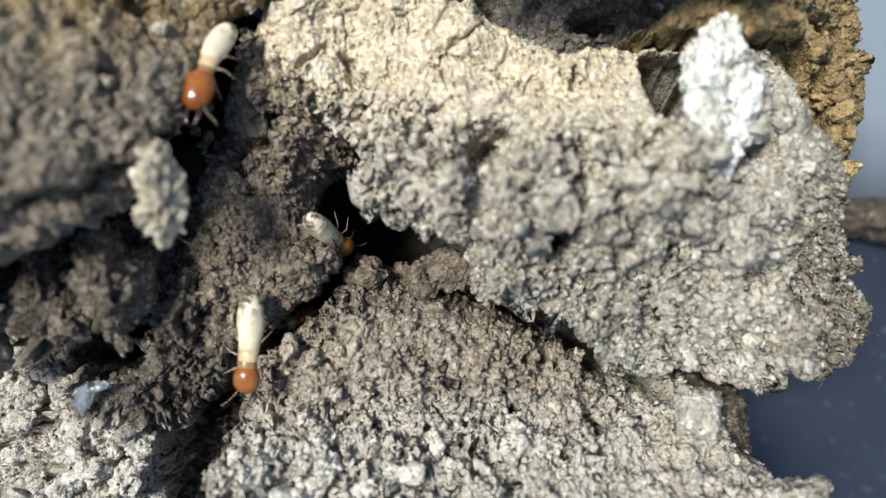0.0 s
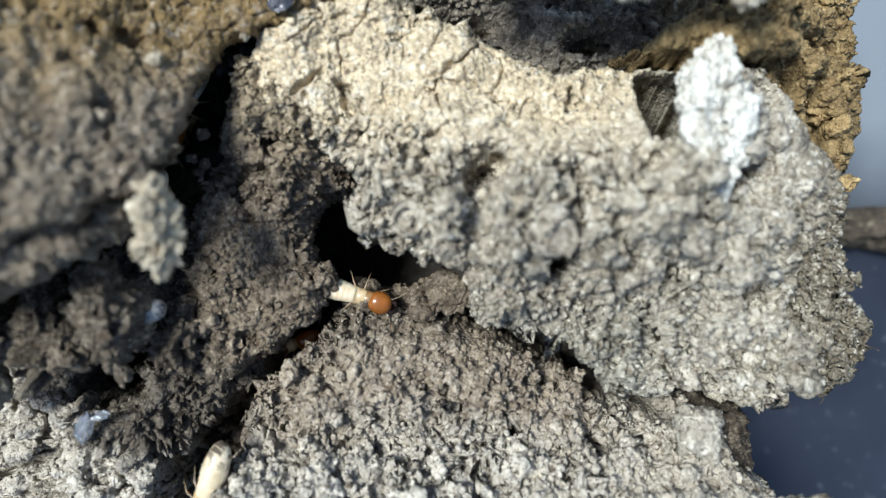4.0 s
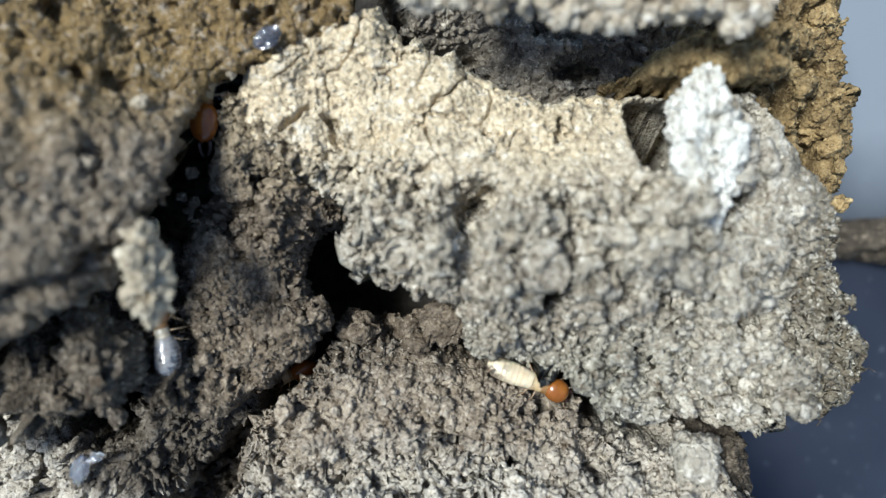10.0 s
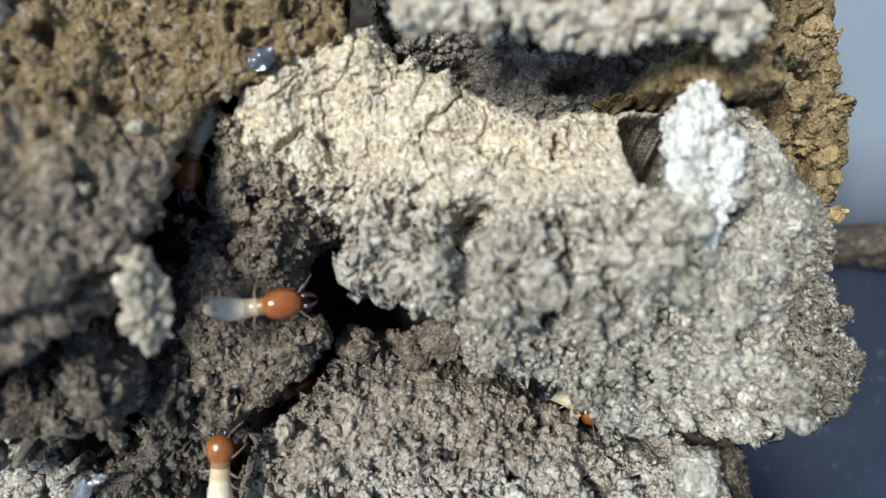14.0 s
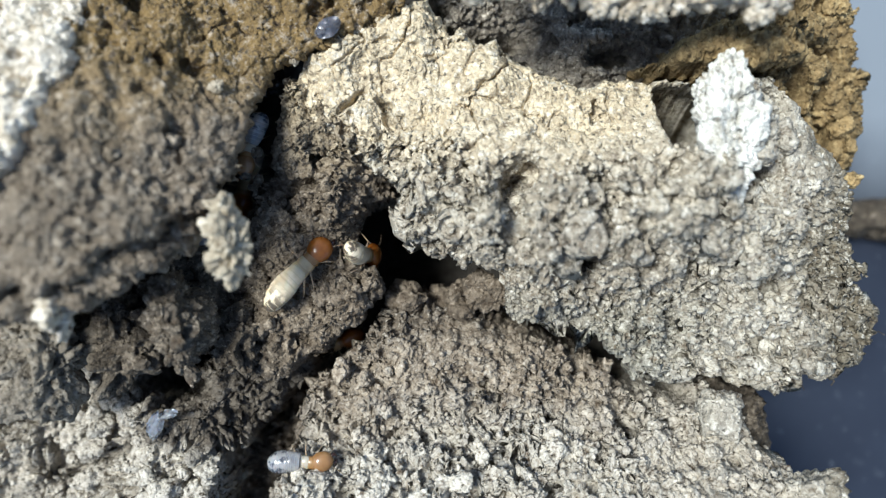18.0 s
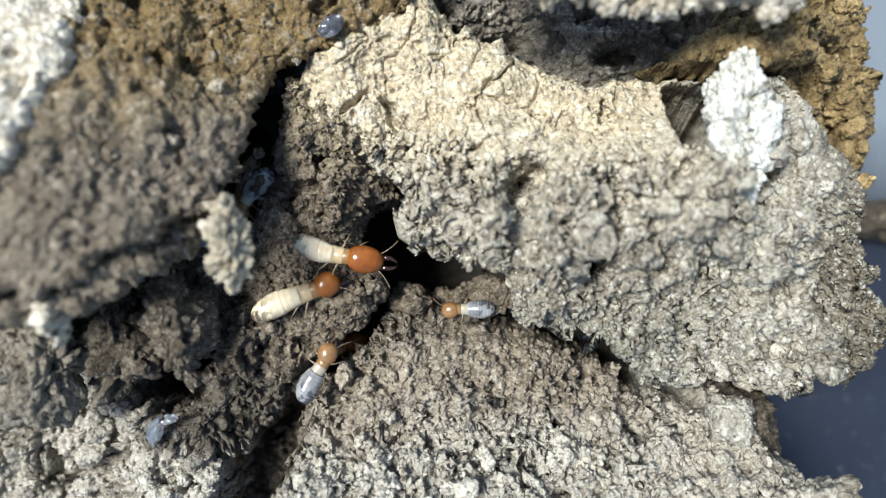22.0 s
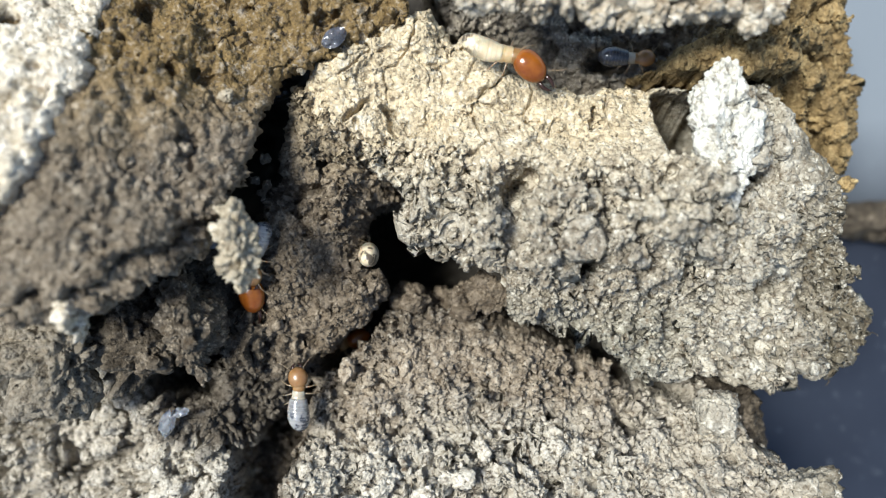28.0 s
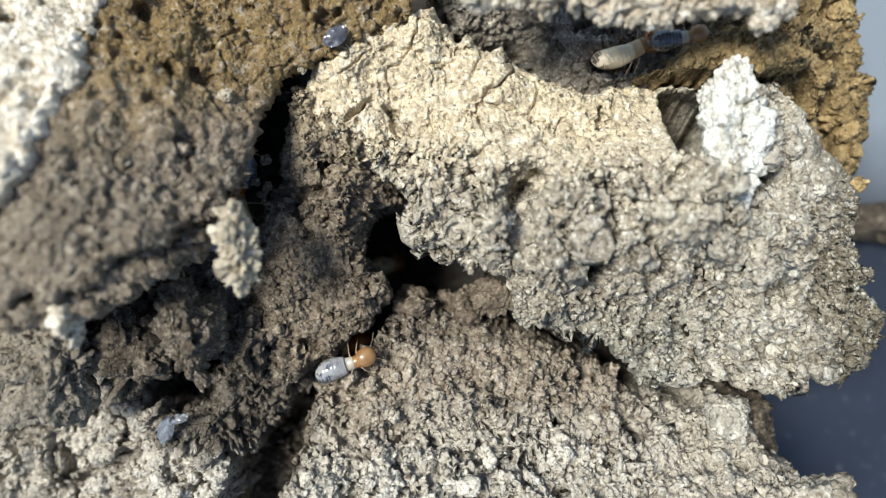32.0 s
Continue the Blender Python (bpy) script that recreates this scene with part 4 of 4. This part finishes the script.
TERMITES = {
    "A": build_termite(0.44, RUSTY, CREAM, "rust-headed soldier termite with a cream abdomen in the crack", True, 5, 0.03),
    "B": build_termite(0.48, AMBER, CREAM, "white-bodied worker termite with a round amber head", False, 6, -0.03),
    "C": build_termite(0.43, AMBER, CREAM, "cream worker termite with an amber head following the fissure", False, -5),
    "E": build_termite(0.44, RUSTY, CREAM, "soldier termite with a large glossy rust head and white abdomen", True, 14, 0.05),
    "F": build_termite(0.36, HONEY, GLASSY, "small worker termite with a glassy grey abdomen beside the crack", False, 14, -0.03),
    "G": build_termite(0.30, HONEY, GLASSY, "tiny worker termite with a grey striped abdomen on the mound", False, 8),
    "H": build_termite(0.30, HONEY, GLASSY, "tiny honey-headed worker termite with a grey abdomen under the slab", False, -6),
    "I": build_termite(0.32, HONEY, DUSKY, "worker termite with a dark glassy abdomen in the damp recess", False, 10),
    "J": build_termite(0.38, HONEY, GLASSY, "worker termite with a clear glassy abdomen in the pit", False, -8, 0.03),
    "K": build_termite(0.37, HONEY, GLASSY, "grey glassy worker termite climbing inside the crack", False, 8, 0.03),
    # jaw-dark body: the hole's shade is put into its colour
    "S": build_termite(0.34, RUSTY, JAW, "dark red-headed termite waiting inside a small hole", True, 0),
}
# seconds, x, y, height over the zero level (cm), heading, pitch (degrees)
WAYS = {
    "F": [
        (0, -1.21, -2.33, -0.20, 86, 0), (12, -1.24, -2.10, -0.15, 84, 0), (13.5, -1.26, -1.80, -0.15, 80, 0), (15.5, -1.27, -1.34, -0.15, 73, 0), (16, -1.34, -1.36, -0.15, 69, 0),
        (17, -1.27, -1.30, -0.15, 79, 0), (17.5, -1.24, -1.41, -0.12, 40, 0), (18, -1.17, -1.46, -0.10, -4, 0), (18.5, -1.23, -1.39, -0.12, 40, 0), (19, -1.28, -1.30, -0.15, 76, 0), (20, -1.29, -1.17, -0.15, 77, 0),
        (21, -1.11, -0.94, -0.15, 56, 0), (22, -1.09, -0.88, -0.15, 55, 0), (22.5, -1.16, -0.98, -0.15, 88, 0), (23, -1.16, -1.04, -0.15, 92, 0),
        (24, -1.18, -1.02, -0.15, 93, 0), (25, -1.16, -1.05, -0.15, 105, 0), (25.5, -1.17, -1.05, -0.15, 101, 0), (27.5, -1.23, -1.07, -0.15, 88, 0),
        (28, -1.24, -1.08, -0.15, 86, 0), (29, -1.11, -0.87, -0.15, 62, 0), (30, -1.18, -0.90, -0.15, 55, -0), (31, -1.08, -0.86, -0.15, 42, 0),
        (32, -0.94, -0.83, -0.15, 16, 0),
    ],
    "G": [
        (0, 0.78, -0.60, -1.15, 164, -0), (18, 0.54, -0.53, -1.15, 161, 0), (20.5, 0.12, -0.52, -0.70, 160, 0), (21, -0.02, -0.47, -0.40, 156, 0),
        (22, -0.15, -0.51, -0.30, 180, -0), (22.5, -0.22, -0.49, -0.30, 169, 0), (23, -0.39, -0.48, -0.35, 159, -0),
        (23.5, -0.46, -0.48, -0.37, 155, 0), (24, -0.62, -0.42, -0.55, 158, 0), (24.5, -0.72, -0.42, -0.80, 158, 0),
        (25.25, -0.40, -0.20, -1.07, 90, 0), (26, -0.09, 0.02, -1.35, 21, 0), (32, -0.10, 0.08, -1.35, 21, 0),
    ],
    "H": [
        (0, 0.99, -0.65, -1.15, 164, 0), (20, 0.55, -0.55, -1.15, 161, 0), (22.5, 0.20, -0.52, -0.50, 161, 0), (23, 0.07, -0.50, -0.42, 157, 0),
        (23.5, 0.01, -0.54, -0.38, 179, 0), (24, -0.23, -0.56, -0.36, 186, 0), (24.5, -0.24, -0.56, -0.36, 178, 0),
        (25, -0.30, -0.55, -0.36, 173, -0), (25.5, -0.32, -0.56, -0.38, 180, -0), (27.5, -0.56, -0.47, -0.70, 162, 0),
        (27.75, -0.50, -0.27, -1.00, 92, 0), (28, -0.44, -0.07, -1.30, 21, 0), (29, 0.07, 0.06, -1.40, 14, 0), (32, 0.11, 0.06, -1.40, 13, 0),
    ],
    "I": [
        (0, -0.47, 1.57, 0.10, -32, 0), (24, -0.54, 1.70, 0.10, -61, 0), (25, -0.40, 1.37, 0.10, -70, 0), (25.5, -0.27, 1.32, 0.00, -57, 0),
        (27.5, 0.84, 1.12, -0.20, -10, 0), (28, 0.92, 1.12, -0.20, -5, 0), (28.5, 0.98, 1.13, -0.18, 0, 0), (29.5, 1.18, 1.13, 0.08, 8, 0),
        (30, 1.29, 1.14, 0.15, 8, 0), (30.5, 1.52, 1.13, 0.18, 6, 0), (31, 1.31, 1.14, 0.15, 8, 0), (32, 1.14, 1.17, 0.02, 8, 0),
    ],
    "S": [
        (0, -1.08, -0.84, -0.85, 22, 0), (32, -1.08, -0.84, -0.85, 22, 0),
    ],
    "J": [
        (0, -2.00, -0.57, -0.30, 32, 0), (2, -1.84, -0.50, 0.00, -24, 0), (3, -1.67, -0.43, 0.05, -70, 0), (3.5, -1.72, -0.55, 0.02, -128, 0),
        (5.5, -1.90, -0.72, -0.10, -144, -0), (6, -1.91, -0.85, -0.05, -139, 0), (7, -1.83, -0.66, -0.15, -156, 0),
        (8, -1.68, -0.63, -0.10, -195, -0), (9, -1.54, -0.65, -0.05, -232, 0), (9.5, -1.56, -0.58, -0.08, -253, 0),
        (10, -1.59, -0.47, -0.10, -255, 0), (10.5, -1.75, -0.27, -0.25, -254, 0), (12, -1.85, -0.06, -0.30, -267, 0),
        (32, -1.85, -0.06, -0.30, -267, 0),
    ],
    "B": [
        (0, -1.13, -0.91, -0.10, -94, -0), (1, -1.12, -1.03, -0.12, -100, 0), (2, -1.20, -1.10, -0.12, -109, 0), (3, -1.24, -1.23, -0.12, -112, -0),
        (3.5, -1.31, -1.42, -0.12, -115, -0), (5.5, -1.48, -1.98, -0.20, -108, 0), (7, -1.46, -2.10, -0.20, -166, 0),
        (8.5, -1.36, -2.05, -0.15, -223, 0), (10, -1.26, -1.85, -0.12, -276, 0), (11.5, -1.24, -1.50, -0.10, -276, 0), (12, -1.25, -1.43, -0.13, -277, 0),
        (13, -1.23, -1.32, -0.13, -275, 0), (13.5, -1.26, -1.24, -0.13, -274, 0), (15.5, -1.35, -0.87, -0.13, -270, 26), (16, -1.47, -0.71, -0.13, -263, -2), (16.5, -1.43, -0.45, -0.09, -278, -3),
        (17, -1.29, -0.39, -0.14, -305, 1), (18, -1.18, -0.27, -0.16, -315, -11), (19, -1.19, -0.25, -0.15, -324, -13),
        (20, -1.14, -0.22, -0.15, -328, -14), (21, -1.19, -0.30, -0.15, -335, -14), (22, -1.19, -0.40, -0.14, -341, -5),
        (22.5, -1.07, -0.34, -0.15, -346, -1), (23, -0.91, -0.28, -0.17, -338, -34), (23.5, -0.87, -0.18, -0.24, -333, -44),
        (24, -0.87, -0.16, -0.26, -335, -50), (24.5, -0.85, -0.11, -0.28, -325, -50), (25, -0.82, -0.13, -0.27, -324, -48),
        (25.5, -0.82, -0.12, -0.27, -327, -50), (27.5, -0.91, -0.14, -0.37, -362, -97), (28, -0.88, -0.14, -0.37, -362, -97),
        (29, -0.87, -0.15, -0.39, -362, -97), (30, -0.89, -0.20, -0.47, -362, -97), (31, -0.93, -0.24, -1.10, -368, -90),
        (32, -0.84, -0.23, -1.39, -361, -70),
    ],
    "E": [
        (0, -1.72, 0.01, -0.15, -87, 0), (9.6, -1.72, 0.01, -0.15, -87, 0), (10, -1.69, -0.04, -0.10, -87, 0), (10.5, -1.67, -0.24, -0.05, -81, 0),
        (11, -1.63, -0.28, 0.00, -75, 0), (11.5, -1.57, -0.29, 0.00, -60, 0), (12, -1.54, -0.27, 0.00, -38, 0), (12.5, -1.46, -0.30, 0.00, -19, 0),
        (13, -1.36, -0.31, 0.00, 4, 0), (13.5, -1.20, -0.24, 0.00, 4, 0), (14.5, -1.00, -0.13, -0.08, 8, -4), (15.5, -0.83, -0.04, -0.12, -7, 0),
        (16, -0.80, -0.06, -0.20, 8, -30), (17, -0.83, -0.13, -0.26, -7, -72), (18, -0.86, -0.17, -0.28, -5, -76),
        (19, -0.86, -0.17, -0.28, -5, -76), (20, -0.84, -0.17, -0.27, -5, -74), (21, -0.77, -0.23, -0.19, -32, -22),
        (22, -0.97, -0.15, -0.08, -10, -0), (22.5, -1.10, -0.07, -0.07, 12, -6), (23, -1.15, 0.00, -0.04, 56, 2),
        (23.5, -1.22, 0.21, -0.03, 94, 8), (24, -1.10, 0.50, 0.05, 86, 12), (24.5, -1.08, 0.85, 0.01, 70, 12), (25, -0.84, 1.03, 0.05, 66, 14),
        (25.5, -0.78, 1.08, 0.02, 55, -1), (27.5, -0.10, 1.08, 0.12, -10, 0), (28, 0.08, 1.07, 0.10, -11, 0), (29, 0.32, 1.05, 0.05, -14, 0),
        (30, 0.60, 1.08, 0.00, -7, 0), (30.5, 0.68, 1.09, -0.02, 10, 0), (31, 0.80, 1.11, -0.08, 30, 0), (31.5, 0.86, 1.10, -0.11, 36, 0), (32, 0.90, 1.15, -0.20, 25, 0),
    ],
    "K": [
        (0, -1.27, 1.02, -0.90, -110, 0), (14, -1.27, 1.02, -0.90, -110, 0), (15.5, -1.34, 0.72, -0.15, -120, 0), (16, -1.45, 0.63, -0.12, -120, 0),
        (17, -1.48, 0.59, -0.12, -118, 0), (18, -1.50, 0.54, -0.20, -106, 0), (19, -1.63, 0.14, -0.30, -124, 0), (20, -1.62, 0.09, -0.35, -118, 0),
        (21, -1.75, 0.03, -0.50, -117, -0), (22, -1.53, 0.22, -0.25, -122, 0), (23, -1.55, 0.20, -0.22, -124, 0), (24, -1.60, 0.11, -0.22, -117, 0),
        (25, -1.64, 0.03, -0.20, -119, 0), (25.5, -1.62, 0.04, -0.20, -116, 0), (27.5, -1.50, -0.17, -0.10, -101, 0),
        (28, -1.50, -0.14, -0.10, -101, 0), (29, -1.62, 0.05, -0.10, -123, 0), (30, -1.66, 0.05, -0.15, -125, 0),
        (30.333, -1.63, 0.15, -0.17, -184, 0), (30.667, -1.60, 0.26, -0.18, -244, 0), (31, -1.57, 0.37, -0.20, -304, -0),
        (32, -1.62, 0.52, -0.35, -271, 0),
    ],
    "A": [
        (0, -1.33, 0.64, 0.18, -102, 23), (1, -1.34, 0.46, 0.15, -98, 18), (2, -1.49, 0.40, -0.10, -108, 0), (3, -1.61, 0.63, -0.30, -113, -0),
        (3.5, -1.62, 0.63, -0.30, -114, -0), (5.5, -1.68, 1.07, -0.60, -105, 0), (8, -1.40, 1.15, -0.35, -95, 0), (9, -1.34, 0.95, -0.12, -95, 0),
        (10, -1.35, 0.96, -0.12, -96, -0), (11, -1.35, 0.95, -0.10, -98, 0), (12, -1.35, 0.87, -0.08, -107, 0), (13, -1.40, 0.80, -0.20, -109, 0),
        (13.5, -1.41, 0.79, -0.20, -109, 0), (15.5, -1.52, 0.72, -0.60, -114, 0), (17, -1.68, 0.44, -0.80, -107, 0),
        (24, -1.71, 0.18, -0.70, -100, -0), (25, -1.55, -0.05, -0.25, -80, 0), (25.5, -1.55, -0.14, -0.22, -83, -0),
        (27.5, -1.56, -0.19, -0.20, -87, -0), (28, -1.56, -0.22, -0.20, -89, 0), (28.5, -1.54, -0.17, -0.20, -72, 0),
        (28.75, -1.52, -0.14, -0.16, -31, 0), (29, -1.49, -0.12, -0.12, 11, -0), (29.5, -1.47, -0.10, -0.12, 11, 0),
        (30, -1.50, -0.11, -0.12, 11, -0), (30.5, -1.59, -0.07, -0.25, 54, 0), (31, -1.64, 0.01, -0.30, 81, -0), (32, -1.66, 0.17, -0.35, 102, 0),
    ],
    "C": [
        (0, -0.77, -0.21, -0.37, -43, -58), (1, -0.82, -0.17, -0.33, -47, -52), (2, -0.71, -0.24, -0.23, -54, -24),
        (3, -0.65, -0.35, -0.26, -51, -14), (3.5, -0.60, -0.42, -0.40, -32, 0), (5.5, -0.40, -0.48, -0.33, -3, 0), (6, -0.27, -0.50, -0.30, 1, 0),
        (6.5, -0.21, -0.51, -0.32, 5, 0), (7, -0.09, -0.49, -0.34, 3, 0), (8, 0.24, -0.59, -0.42, -17, -0), (9, 0.44, -0.70, -0.32, -21, 0),
        (10, 0.54, -0.76, -0.31, -21, 0), (11, 0.57, -0.77, -0.31, -22, -0), (12, 0.72, -0.84, -0.35, -23, 0), (13, 0.79, -0.88, -0.41, -31, -4),
        (13.5, 0.81, -0.90, -0.42, -33, -6), (15.5, 0.80, -0.50, -1.15, -37, 0), (17, 0.65, -0.54, -1.15, -37, -0), (20, 0.56, -0.52, -1.15, -37, 0),
        (22, 0.61, -0.54, -1.15, -37, 0), (24, 0.62, -0.56, -1.15, -37, -0), (25.5, 0.61, -0.57, -1.15, -34, 0), (26.25, 0.83, -0.67, -0.95, -97, 0),
        (27, 1.05, -0.58, -1.10, -160, 0), (29, 0.92, -0.50, -1.10, -163, 0), (29.6, 0.62, -0.60, -0.70, -167, 0), (30, 0.55, -0.62, -0.58, -167, -0), (30.7, 0.66, -0.50, -1.00, -166, 0), (32, 0.70, -0.48, -1.15, -166, -0),
    ],
}


def motions():
    for key, rows in WAYS.items():
        rows = [row if len(row) == 6 else (*row, 0) for row in rows]
        walk(TERMITES[key], [(t, Matrix.Translation((x * CM, y * CM, (z + LIFT) * CM)) @ pose(0, 0, 0, 0, 0, turn) @ pose(0, 0, 0, 0, -rise, 0))
                             for t, x, y, z, turn, rise in rows])
        step_legs(TERMITES[key], rows)
    # the soldier on the ledge looks aside as it walks along the recess
    head = next(o for o in TERMITES["E"].children if o.name.startswith("head"))
    x, y, z = head.location
    walk(head, [(t, pose(x, y, z, 0, 8, turn)) for t, turn in ((0, 10), (12, 10), (13, 0), (22, 0), (23, 22), (24, 6), (25.5, -8), (27.5, -32), (28.5, -32), (29.5, -14), (30.5, 0), (32, 4))])


motions()
